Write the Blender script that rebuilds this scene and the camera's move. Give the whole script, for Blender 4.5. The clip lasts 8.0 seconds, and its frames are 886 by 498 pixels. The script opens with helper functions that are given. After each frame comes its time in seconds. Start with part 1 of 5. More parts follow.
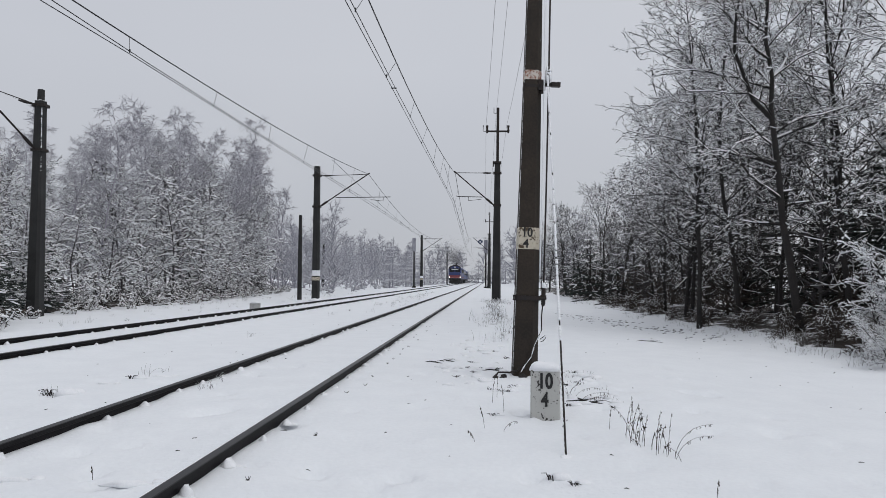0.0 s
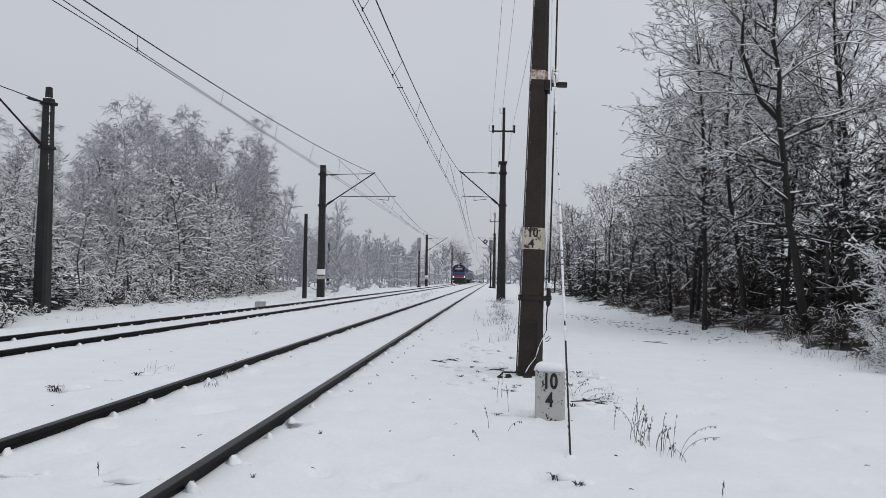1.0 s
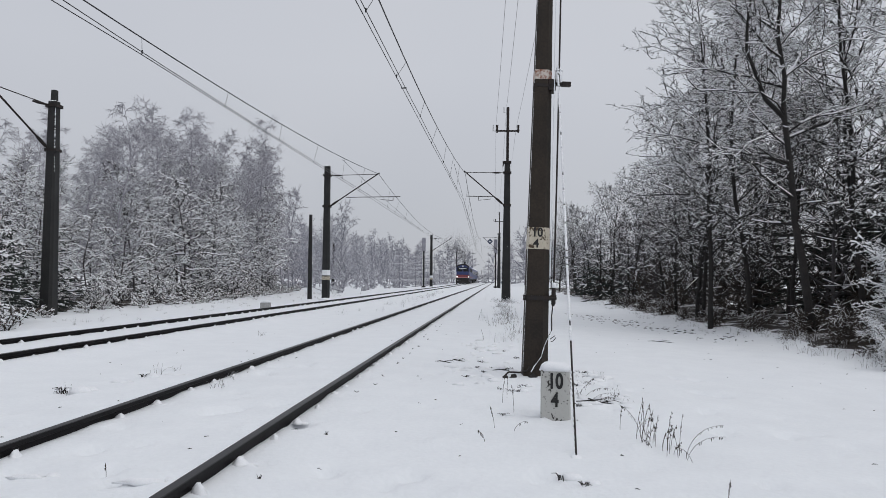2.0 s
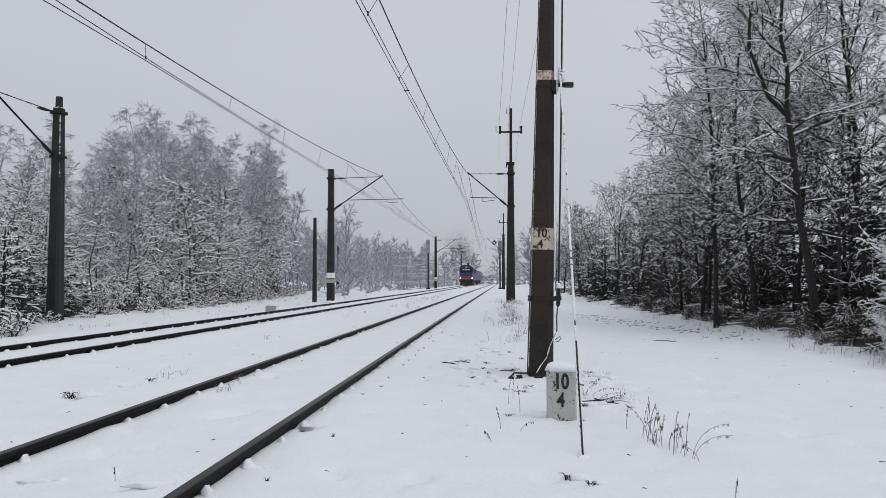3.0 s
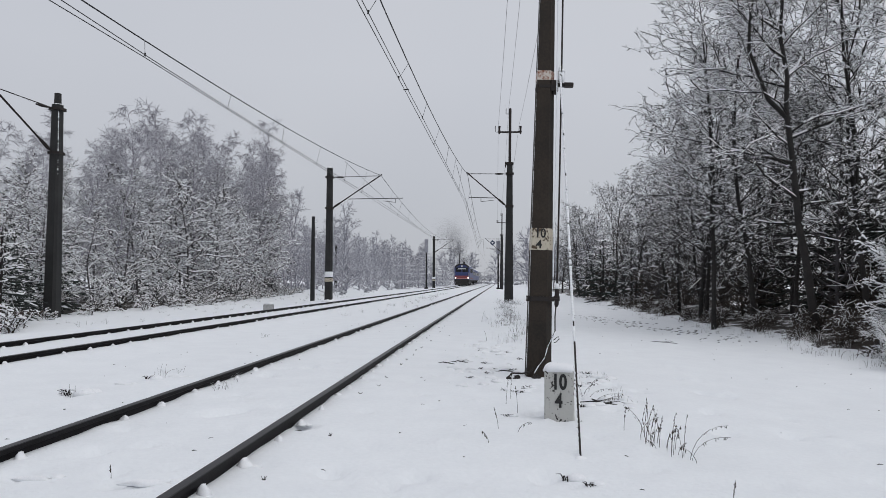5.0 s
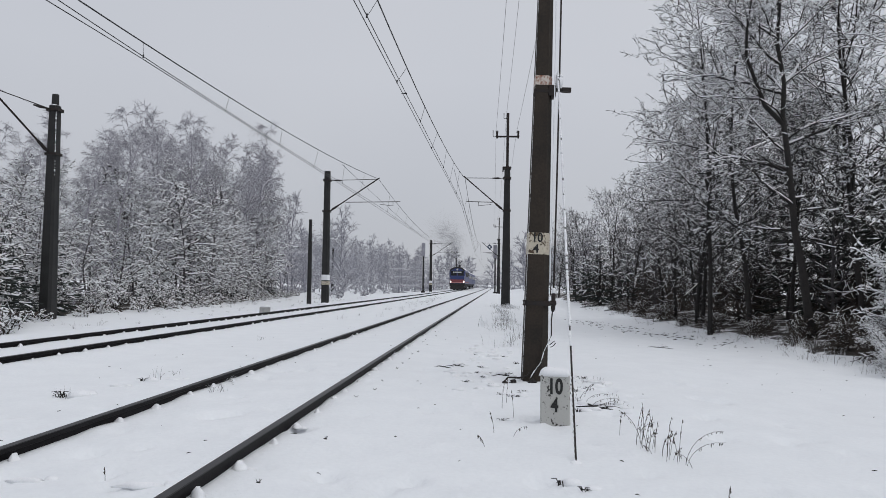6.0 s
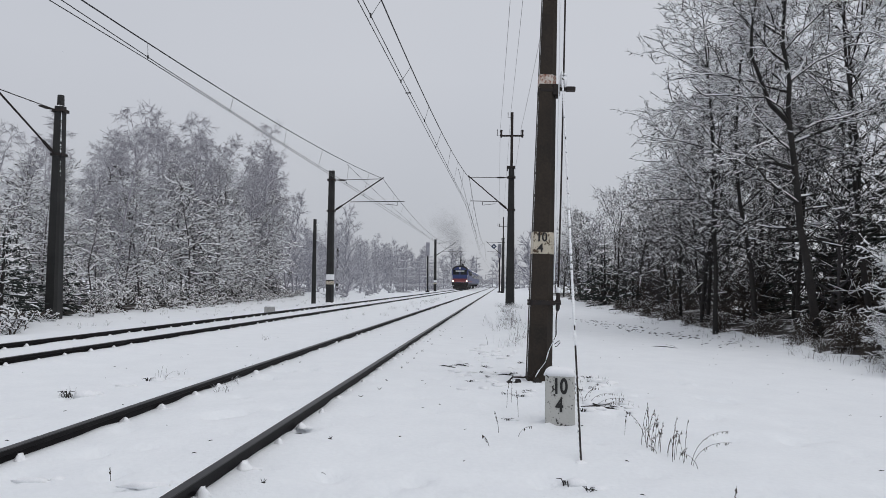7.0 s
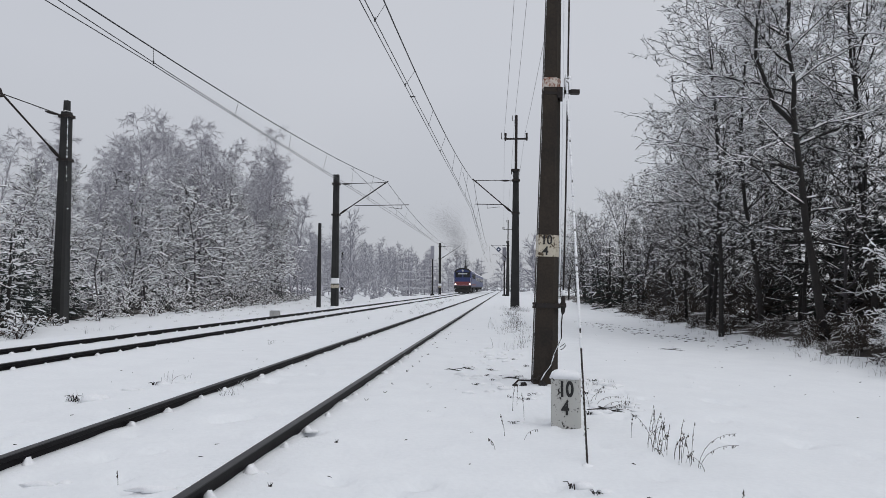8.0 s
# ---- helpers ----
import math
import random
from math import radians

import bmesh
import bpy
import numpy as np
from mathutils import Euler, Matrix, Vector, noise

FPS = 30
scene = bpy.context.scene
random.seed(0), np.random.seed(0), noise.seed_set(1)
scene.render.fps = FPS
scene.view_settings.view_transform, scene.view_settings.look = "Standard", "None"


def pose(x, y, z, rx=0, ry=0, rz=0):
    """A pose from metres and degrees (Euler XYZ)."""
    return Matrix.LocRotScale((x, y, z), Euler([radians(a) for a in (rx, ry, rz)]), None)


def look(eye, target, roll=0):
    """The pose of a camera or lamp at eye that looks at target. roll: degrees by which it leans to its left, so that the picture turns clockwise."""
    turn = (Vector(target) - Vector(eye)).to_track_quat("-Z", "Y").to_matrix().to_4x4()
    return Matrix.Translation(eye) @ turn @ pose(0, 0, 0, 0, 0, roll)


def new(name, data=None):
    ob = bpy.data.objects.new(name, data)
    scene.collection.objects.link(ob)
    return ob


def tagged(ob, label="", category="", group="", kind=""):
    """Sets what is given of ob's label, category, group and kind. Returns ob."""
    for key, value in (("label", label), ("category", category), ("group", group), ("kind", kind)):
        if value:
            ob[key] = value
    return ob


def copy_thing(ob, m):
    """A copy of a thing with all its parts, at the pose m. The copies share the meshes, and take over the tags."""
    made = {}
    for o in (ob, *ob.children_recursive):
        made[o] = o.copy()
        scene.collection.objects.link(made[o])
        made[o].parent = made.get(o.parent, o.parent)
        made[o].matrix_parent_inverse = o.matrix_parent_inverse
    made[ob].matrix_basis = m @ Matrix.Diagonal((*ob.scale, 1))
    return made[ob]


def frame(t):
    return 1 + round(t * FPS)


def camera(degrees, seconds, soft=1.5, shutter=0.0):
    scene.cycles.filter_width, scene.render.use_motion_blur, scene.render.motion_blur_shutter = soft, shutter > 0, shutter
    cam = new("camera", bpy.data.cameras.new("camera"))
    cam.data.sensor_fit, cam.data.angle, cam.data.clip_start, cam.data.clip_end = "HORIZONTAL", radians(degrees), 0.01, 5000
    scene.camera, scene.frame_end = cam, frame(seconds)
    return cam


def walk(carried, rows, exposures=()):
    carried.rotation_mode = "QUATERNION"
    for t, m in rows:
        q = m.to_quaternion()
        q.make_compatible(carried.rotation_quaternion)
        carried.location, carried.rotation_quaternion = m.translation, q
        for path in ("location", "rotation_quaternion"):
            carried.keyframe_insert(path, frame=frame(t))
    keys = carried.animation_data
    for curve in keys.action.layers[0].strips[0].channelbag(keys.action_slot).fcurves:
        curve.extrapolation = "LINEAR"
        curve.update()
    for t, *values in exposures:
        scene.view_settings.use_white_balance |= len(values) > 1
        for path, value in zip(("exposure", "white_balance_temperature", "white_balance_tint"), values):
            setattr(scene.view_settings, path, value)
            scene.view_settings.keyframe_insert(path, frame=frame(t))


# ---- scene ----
cam = camera(67.6, 8.0, soft=0.5)
PATH = [
    (0, (0.011, 0.004, 1.204), (-0.112, 1.998, 1.295), 0.3),
    (0.5, (0.01, -0.001, 1.202), (-0.115, 1.994, 1.284), 0.4),
    (1, (0.006, -0.001, 1.201), (-0.132, 1.992, 1.291), 0.7),
    (1.5, (0.007, 0.001, 1.205), (-0.137, 1.994, 1.293), 0.7),
    (3, (0.006, -0.019, 1.203), (-0.159, 1.972, 1.298), -0.2),
    (3.5, (0.006, -0.003, 1.2), (-0.155, 1.989, 1.29), -0.1),
    (4, (0.001, -0.003, 1.205), (-0.151, 1.989, 1.298), -0.1),
    (4.5, (0.0, -0.005, 1.204), (-0.16, 1.986, 1.294), -0.0),
    (6, (0.002, -0.009, 1.2), (-0.149, 1.983, 1.306), 0.6),
    (6.5, (0.0, -0.003, 1.201), (-0.156, 1.988, 1.305), 0.6),
    (7, (0.002, -0.004, 1.203), (-0.162, 1.986, 1.307), 0.5),
    (7.5, (0.0, -0.01, 1.204), (-0.176, 1.979, 1.314), 0.2),
    (8, (-0.002, -0.01, 1.202), (-0.18, 1.979, 1.316), 0.3),
]
walk(cam, [(t, look(eye, target, roll)) for t, eye, target, roll in PATH])

# ---- overcast daylight ----
world = bpy.data.worlds.new("overcast_sky")
scene.world = world
world.use_nodes = True
wn, wl = world.node_tree.nodes, world.node_tree.links
wn.clear()
sky = wn.new("ShaderNodeTexSky")
sky.sky_type, sky.sun_disc = "NISHITA", False
sky.sun_elevation, sky.sun_rotation = radians(55), radians(35)
sky.dust_density, sky.air_density = 1.0, 1.0
sky_bg = wn.new("ShaderNodeBackground")
sky_bg.inputs[1].default_value = 0.05
cloud_pos = wn.new("ShaderNodeTexCoord")
cloud_noise = wn.new("ShaderNodeTexNoise")
cloud_noise.inputs["Scale"].default_value, cloud_noise.inputs["Detail"].default_value = 1.3, 3
cloud_ramp = wn.new("ShaderNodeValToRGB")
cloud_ramp.color_ramp.elements[0].position, cloud_ramp.color_ramp.elements[0].color = 0.3, (0.551, 0.575, 0.634, 1)
cloud_ramp.color_ramp.elements[1].position, cloud_ramp.color_ramp.elements[1].color = 0.75, (0.616, 0.634, 0.682, 1)
cloud_bg = wn.new("ShaderNodeBackground")
cloud_bg.inputs[1].default_value = 1.0
sky_mix, sky_out = wn.new("ShaderNodeMixShader"), wn.new("ShaderNodeOutputWorld")
sky_mix.inputs[0].default_value = 0.93
wl.new(cloud_pos.outputs["Generated"], cloud_noise.inputs["Vector"])
wl.new(cloud_noise.outputs["Fac"], cloud_ramp.inputs[0])
# an overcast sky is darker towards the horizon
cloud_axes, cloud_low, cloud_shade = wn.new("ShaderNodeSeparateXYZ"), wn.new("ShaderNodeMapRange"), wn.new("ShaderNodeMix")
cloud_low.inputs["From Min"].default_value, cloud_low.inputs["From Max"].default_value = 0.0, 0.3
cloud_low.inputs["To Min"].default_value, cloud_low.inputs["To Max"].default_value = 0.84, 1.0
cloud_shade.data_type, cloud_shade.blend_type = "RGBA", "MULTIPLY"
cloud_shade.inputs[0].default_value = 1.0
wl.new(cloud_pos.outputs["Generated"], cloud_axes.inputs[0])
wl.new(cloud_axes.outputs["Z"], cloud_low.inputs["Value"])
wl.new(cloud_ramp.outputs[0], cloud_shade.inputs[6])
wl.new(cloud_low.outputs["Result"], cloud_shade.inputs[7])
wl.new(cloud_shade.outputs[2], cloud_bg.inputs[0])
wl.new(sky.outputs[0], sky_bg.inputs[0])
wl.new(sky_bg.outputs[0], sky_mix.inputs[1])
wl.new(cloud_bg.outputs[0], sky_mix.inputs[2])
wl.new(sky_mix.outputs[0], sky_out.inputs[0])
sun_data = bpy.data.lights.new("sun", "SUN")
sun_data.energy, sun_data.angle, sun_data.color = 0.95, radians(60), (1, 0.98, 0.95)
sun = new("sun", sun_data)
sun.matrix_world = look((20, 10, 40), (0, 20, 0))


# ---- materials ----
def material(name, color, color2=None, rough=0.8, metal=0.0, scale=6.0, fine=60.0, bump=0.2, dist=0.01, spread=(0.35, 0.65), emit=0.0, spec=0.5):
    """Two colours mixed by coarse and fine noise, with a relief of the same grain."""
    m = bpy.data.materials.new(name)
    m.use_nodes = True
    n, l = m.node_tree.nodes, m.node_tree.links
    b = n["Principled BSDF"]
    b.inputs["Roughness"].default_value, b.inputs["Metallic"].default_value = rough, metal
    b.inputs["Specular IOR Level"].default_value = spec
    if color2 is None:
        color2 = tuple(c * 0.75 for c in color)
    pos = n.new("ShaderNodeTexCoord")
    big, small = n.new("ShaderNodeTexNoise"), n.new("ShaderNodeTexNoise")
    big.inputs["Scale"].default_value, big.inputs["Detail"].default_value = scale, 6
    small.inputs["Scale"].default_value, small.inputs["Detail"].default_value = fine, 4
    for tex in (big, small):
        l.new(pos.outputs["Object"], tex.inputs["Vector"])
    add = n.new("ShaderNodeMath")
    add.operation = "MULTIPLY_ADD"
    add.inputs[1].default_value = 0.45
    half = n.new("ShaderNodeMath")
    half.operation = "MULTIPLY"
    half.inputs[1].default_value = 0.55
    l.new(big.outputs["Fac"], half.inputs[0])
    l.new(small.outputs["Fac"], add.inputs[0])
    l.new(half.outputs[0], add.inputs[2])
    ramp = n.new("ShaderNodeValToRGB")
    e = ramp.color_ramp.elements
    e[0].position, e[0].color = spread[0], (*color2, 1)
    e[1].position, e[1].color = spread[1], (*color, 1)
    l.new(add.outputs[0], ramp.inputs[0])
    l.new(ramp.outputs[0], b.inputs["Base Color"])
    if bump:
        bp = n.new("ShaderNodeBump")
        bp.inputs["Strength"].default_value, bp.inputs["Distance"].default_value = bump, dist
        l.new(add.outputs[0], bp.inputs["Height"])
        l.new(bp.outputs[0], b.inputs["Normal"])
    if emit:
        b.inputs["Emission Color"].default_value, b.inputs["Emission Strength"].default_value = (*color, 1), emit
    return m


SNOW = material("snow", (0.81, 0.832, 0.858), (0.758, 0.78, 0.81), 0.85, scale=2.2, fine=26, bump=0.5, dist=0.035)
SNOW_CAP = material("settled_snow", (0.86, 0.87, 0.89), (0.76, 0.775, 0.805), 0.85, scale=8, fine=90, bump=0.2)
STEEL = material("rail_steel", (0.011, 0.01, 0.0115), (0.005, 0.0045, 0.005), 0.6, 0.0, scale=4, fine=70, bump=0.35, dist=0.004, spec=0.12)
RAIL_TOP = material("rail_running_top", (0.026, 0.026, 0.028), (0.011, 0.011, 0.012), 0.38, 0.0, spec=0.28, scale=3, fine=50, bump=0.1, dist=0.002)
CONCRETE = material("wet_brown_concrete", (0.034, 0.024, 0.016), (0.011, 0.008, 0.006), 0.85, scale=2.2, fine=40, bump=0.5, dist=0.006)
MAST = material("dark_mast_concrete", (0.026, 0.026, 0.026), (0.01, 0.01, 0.0105), 0.8, scale=2, fine=30, bump=0.3)
PAINT = material("chipped_white_paint", (0.52, 0.47, 0.38), (0.07, 0.045, 0.025), 0.75, scale=11, fine=38, bump=0.5, dist=0.004, spread=(0.42, 0.485))
STONE = material("speckled_whitewashed_stone", (0.45, 0.45, 0.43), (0.035, 0.032, 0.03), 0.85, scale=13, fine=42, bump=0.8, dist=0.008, spread=(0.395, 0.44))
RUSTY_PAINT = material("rust_stained_paint", (0.55, 0.5, 0.45), (0.2, 0.06, 0.025), 0.75, scale=7, fine=30, bump=0.5, dist=0.004, spread=(0.4, 0.52))
INK = material("black_paint", (0.008, 0.008, 0.009), (0.02, 0.02, 0.02), 0.7, scale=20, bump=0.1)
IRON = material("black_iron", (0.016, 0.015, 0.016), (0.03, 0.02, 0.016), 0.6, 0.4, scale=10, bump=0.3, dist=0.003)
WIRE = material("dark_wire", (0.025, 0.026, 0.028), (0.04, 0.04, 0.042), 0.5, 0.5, scale=10, bump=0)
FAINT_WIRE = material("aluminium_wire", (0.22, 0.22, 0.23), (0.16, 0.16, 0.17), 0.5, 0.5, scale=10, bump=0)
BARK = material("wet_bark", (0.03, 0.026, 0.024), (0.013, 0.012, 0.012), 0.9, scale=3, fine=30, bump=0.4)
RIME_BARK = material("rimed_bark", (0.26, 0.25, 0.265), (0.12, 0.115, 0.125), 0.9, scale=3, fine=30, bump=0.3)
# birch bark paled with the purple-grey of haze
HAZE_BIRCH = material("rimed_birch_bark", (0.4, 0.39, 0.43), (0.28, 0.27, 0.305), 0.9, scale=3, fine=30, bump=0.2)
TWIG = material("brown_grey_twigs", (0.095, 0.088, 0.092), (0.04, 0.037, 0.039), 0.9, scale=3, fine=30, bump=0.3)
# distance haze put into the far trees' colours; the grey also serves pale panels
HAZE_GREY = material("hoarfrosted_twigs", (0.365, 0.365, 0.405), (0.255, 0.255, 0.29), 0.9, scale=2, fine=20, bump=0.2)
HAZE_SNOW = material("hoarfrost", (0.58, 0.585, 0.625), (0.46, 0.465, 0.5), 0.9, scale=2, fine=20, bump=0.2)
BRUSH = material("brown_brush", (0.07, 0.055, 0.045), (0.025, 0.02, 0.018), 0.9, scale=3, fine=30, bump=0)
NEEDLES = material("dark_spruce_needles", (0.02, 0.028, 0.024), (0.01, 0.014, 0.012), 0.85, scale=5, fine=40, bump=0.4)
STRAW = material("dead_grass", (0.07, 0.058, 0.044), (0.025, 0.021, 0.018), 0.9, scale=10, bump=0)


# ---- mesh tools ----
class Soup:
    """Collects vertices and faces with material numbers."""

    def __init__(self):
        self.v, self.f, self.m = [], [], []

    def add(self, verts, faces, mat=0):
        k = len(self.v)
        self.v += [tuple(p) for p in verts]
        self.f += [tuple(k + i for i in f) for f in faces]
        self.m += [mat] * len(faces)
        return self

    def box(self, x0, x1, y0, y1, z0, z1, mat=0, cut=0.0, top=1.0):
        """A box with chamfered upright edges; top: how much narrower its upper end is."""
        cx, cy = (x0 + x1) / 2, (y0 + y1) / 2
        hx, hy, c = (x1 - x0) / 2, (y1 - y0) / 2, cut
        ring = [(-hx + c, -hy), (hx - c, -hy), (hx, -hy + c), (hx, hy - c), (hx - c, hy), (-hx + c, hy), (-hx, hy - c), (-hx, -hy + c)]
        if not c:
            ring = [(-hx, -hy), (hx, -hy), (hx, hy), (-hx, hy)]
        n = len(ring)
        vs = [(cx + x, cy + y, z0) for x, y in ring] + [(cx + x * top, cy + y * top, z1) for x, y in ring]
        fs = [tuple(range(n))[::-1], tuple(range(n, 2 * n))] + [(i, (i + 1) % n, n + (i + 1) % n, n + i) for i in range(n)]
        return self.add(vs, fs, mat)

    def tube(self, pts, radii, mat=0, sides=8, caps=True):
        """A round tube along points."""
        pts = [Vector(p) for p in pts]
        if not hasattr(radii, "__len__"):
            radii = [radii] * len(pts)
        vs, fs = [], []
        for i, p in enumerate(pts):
            d = (pts[min(i + 1, len(pts) - 1)] - pts[max(i - 1, 0)]).normalized()
            a = d.cross(Vector((0, 0, 1)) if abs(d.z) < 0.95 else Vector((1, 0, 0))).normalized()
            b = a.cross(d)
            vs += [p + (a * math.cos(q) + b * math.sin(q)) * radii[i] for q in [2 * math.pi * j / sides for j in range(sides)]]
        for i in range(len(pts) - 1):
            for j in range(sides):
                k = (j + 1) % sides
                fs.append((i * sides + j, i * sides + k, (i + 1) * sides + k, (i + 1) * sides + j))
        if caps:
            fs += [tuple(range(sides))[::-1], tuple(range((len(pts) - 1) * sides, len(pts) * sides))]
        return self.add(vs, fs, mat)

    def extrude(self, ring, paths, mat=0):
        """A closed profile (x, z) carried along a path of (dx, y, dz)."""
        n, vs, fs = len(ring), [], []
        for dx, y, dz in paths:
            vs += [(x + dx, y, z + dz) for x, z in ring]
        for i in range(len(paths) - 1):
            for j in range(n):
                k = (j + 1) % n
                fs.append((i * n + j, i * n + k, (i + 1) * n + k, (i + 1) * n + j))
        fs += [tuple(range(n)), tuple(range((len(paths) - 1) * n, len(paths) * n))[::-1]]
        return self.add(vs, fs, mat)

    def mound(self, x, y, z, rx, ry, rz, mat=0, seed=0, rings=4, sides=9, rough=0.18, peak=1.0):
        """An uneven lump with a flat underside."""
        r = random.Random(seed)
        vs, fs = [(x, y, z + rz)], []
        for i in range(1, rings + 1):
            a = i / rings * math.pi / 2
            for j in range(sides):
                q, w = 2 * math.pi * j / sides, 1 + r.uniform(-rough, rough)
                vs.append((x + rx * math.sin(a) * math.cos(q) * w, y + ry * math.sin(a) * math.sin(q) * w, z + rz * max(0.0, math.cos(a)) ** peak * (1 + r.uniform(-rough, rough) * 0.5)))
        for j in range(sides):
            fs.append((0, 1 + j, 1 + (j + 1) % sides))
            for i in range(rings - 1):
                a, b = 1 + i * sides, 1 + (i + 1) * sides
                fs.append((a + j, b + j, b + (j + 1) % sides, a + (j + 1) % sides))
        fs.append(tuple(1 + (rings - 1) * sides + j for j in range(sides))[::-1])
        return self.add(vs, fs, mat)

    def cushion(self, x, y, z, rx, ry, rz, mat=0, seed=0, rings=7, sides=28):
        """A soft slab with rounded corners, as snow settles on a block."""
        r = random.Random(seed)
        vs, fs = [(x, y, z + rz)], []
        wob = [1 + 0.03 * math.sin(3 * 2 * math.pi * j / sides + seed) + r.uniform(-0.012, 0.012) for j in range(sides)]
        for i in range(1, rings + 1):
            f = i / rings
            for j in range(sides):
                q = 2 * math.pi * j / sides
                c, n = math.cos(q), math.sin(q)
                k = (abs(c) ** 5 + abs(n) ** 5) ** -0.2 * wob[j]
                vs.append((x + rx * f * c * k, y + ry * f * n * k, z + rz * (1 - f ** 4.5) ** 0.5 * (1 + 0.06 * math.sin(5 * f * c + seed))))
        for j in range(sides):
            fs.append((0, 1 + j, 1 + (j + 1) % sides))
            for i in range(rings - 1):
                a, b = 1 + i * sides, 1 + (i + 1) * sides
                fs.append((a + j, b + j, b + (j + 1) % sides, a + (j + 1) % sides))
        fs.append(tuple(1 + (rings - 1) * sides + j for j in range(sides))[::-1])
        return self.add(vs, fs, mat)

    def mesh(self, name, mats, smooth=False):
        me = bpy.data.meshes.new(name)
        me.from_pydata(self.v, [], self.f)
        for m in mats:
            me.materials.append(m)
        me.polygons.foreach_set("material_index", self.m)
        bm = bmesh.new()
        bm.from_mesh(me)
        bmesh.ops.recalc_face_normals(bm, faces=bm.faces[:])
        bm.to_mesh(me)
        bm.free()
        if smooth:
            me.polygons.foreach_set("use_smooth", [True] * len(me.polygons))
        return me


def part(name, soup, mats, parent, label="", smooth=False):
    """One mesh object under a thing or a part."""
    ob = new(name, soup if isinstance(soup, bpy.types.Mesh) else soup.mesh(name, mats if isinstance(mats, (list, tuple)) else [mats], smooth))
    ob.parent = parent
    return tagged(ob, label)


def lettering(name, text, size, mat, parent, m, depth=0.004, bold=0.02):
    """Painted characters, as a mesh."""
    cu = bpy.data.curves.new(name, "FONT")
    cu.body, cu.size, cu.align_x, cu.align_y, cu.extrude, cu.offset = text, size, "CENTER", "CENTER", depth, size * bold
    tmp = bpy.data.objects.new(name, cu)
    scene.collection.objects.link(tmp)
    me = bpy.data.meshes.new_from_object(tmp.evaluated_get(bpy.context.evaluated_depsgraph_get()))
    bpy.data.objects.remove(tmp)
    me.materials.clear()
    me.materials.append(mat)
    ob = new(name, me)
    ob.parent = parent
    ob.matrix_basis = m
    return ob


# ---- plan: two tracks run along +y, the camera stands beside them ----
def axis_right(y):
    return -2.416 + 0.004 * (np.sqrt((y - 12) ** 2 + 64) + y - 12) - 0.008


def axis_left(y):
    return -6.2 - 1.3 * np.exp(-np.maximum(y, -30) / 70)


RAIL_Z, RAIL_Z_LEFT = 0.11, 0.15
HALF = 0.752


def smooth_noise(x, y, s, seed):
    """Value noise on a lattice of s metres."""
    r = np.random.RandomState(seed).rand(64, 64)
    u, v = x / s, y / s
    i, j = np.floor(u).astype(int), np.floor(v).astype(int)
    a, b = u - i, v - j
    a, b = a * a * (3 - 2 * a), b * b * (3 - 2 * b)
    g = lambda p, q: r[p % 64, q % 64]
    return (g(i, j) * (1 - a) + g(i + 1, j) * a) * (1 - b) + (g(i, j + 1) * (1 - a) + g(i + 1, j + 1) * a) * b - 0.5


def ground_height(x, y):
    x, y = np.asarray(x, float), np.asarray(y, float)
    z = 0.05 * smooth_noise(x, y, 1.7, 1) + 0.025 * smooth_noise(x, y, 0.45, 2) + 0.012 * smooth_noise(x, y, 0.17, 3)
    z = z + 0.2 * smooth_noise(x, y, 9.0, 4) * np.clip((np.abs(x + 1) - 9) / 8, 0, 1)
    for ax, bed in ((axis_right(y), 0.0), (axis_left(y), 0.04)):
        d = np.abs(x - ax)
        flat = np.clip((1.5 - d) / 0.4, 0, 1)
        z = z * (1 - 0.75 * flat) + (0.02 + bed) * flat
        near = np.clip(1.4 - np.abs(d - HALF) / 0.22, 0, 1)
        z = z * (1 - near) + (0.028 + bed + 0.03 * smooth_noise(x, y, 0.3, 7)) * near
    z = z - 0.14 * np.clip((x - 1.6) / 3, 0, 1) - 0.1 * np.clip((x - 0.3) / 1, 0, 1) * np.clip((y - 14) / 10, 0, 1)
    z = z - 0.19 * np.clip((-9.2 - x) / 3.5, 0, 1)
    z = z + 0.3 * np.clip((x - 5.9) / 3, 0, 1) + 0.25 * np.clip((-16 - x) / 4, 0, 1)
    return z


def steps(*spans):
    out = []
    for a, b, s in spans:
        out += list(np.arange(a, b - s * 0.5, s))
    return np.array(out + [spans[-1][1]])


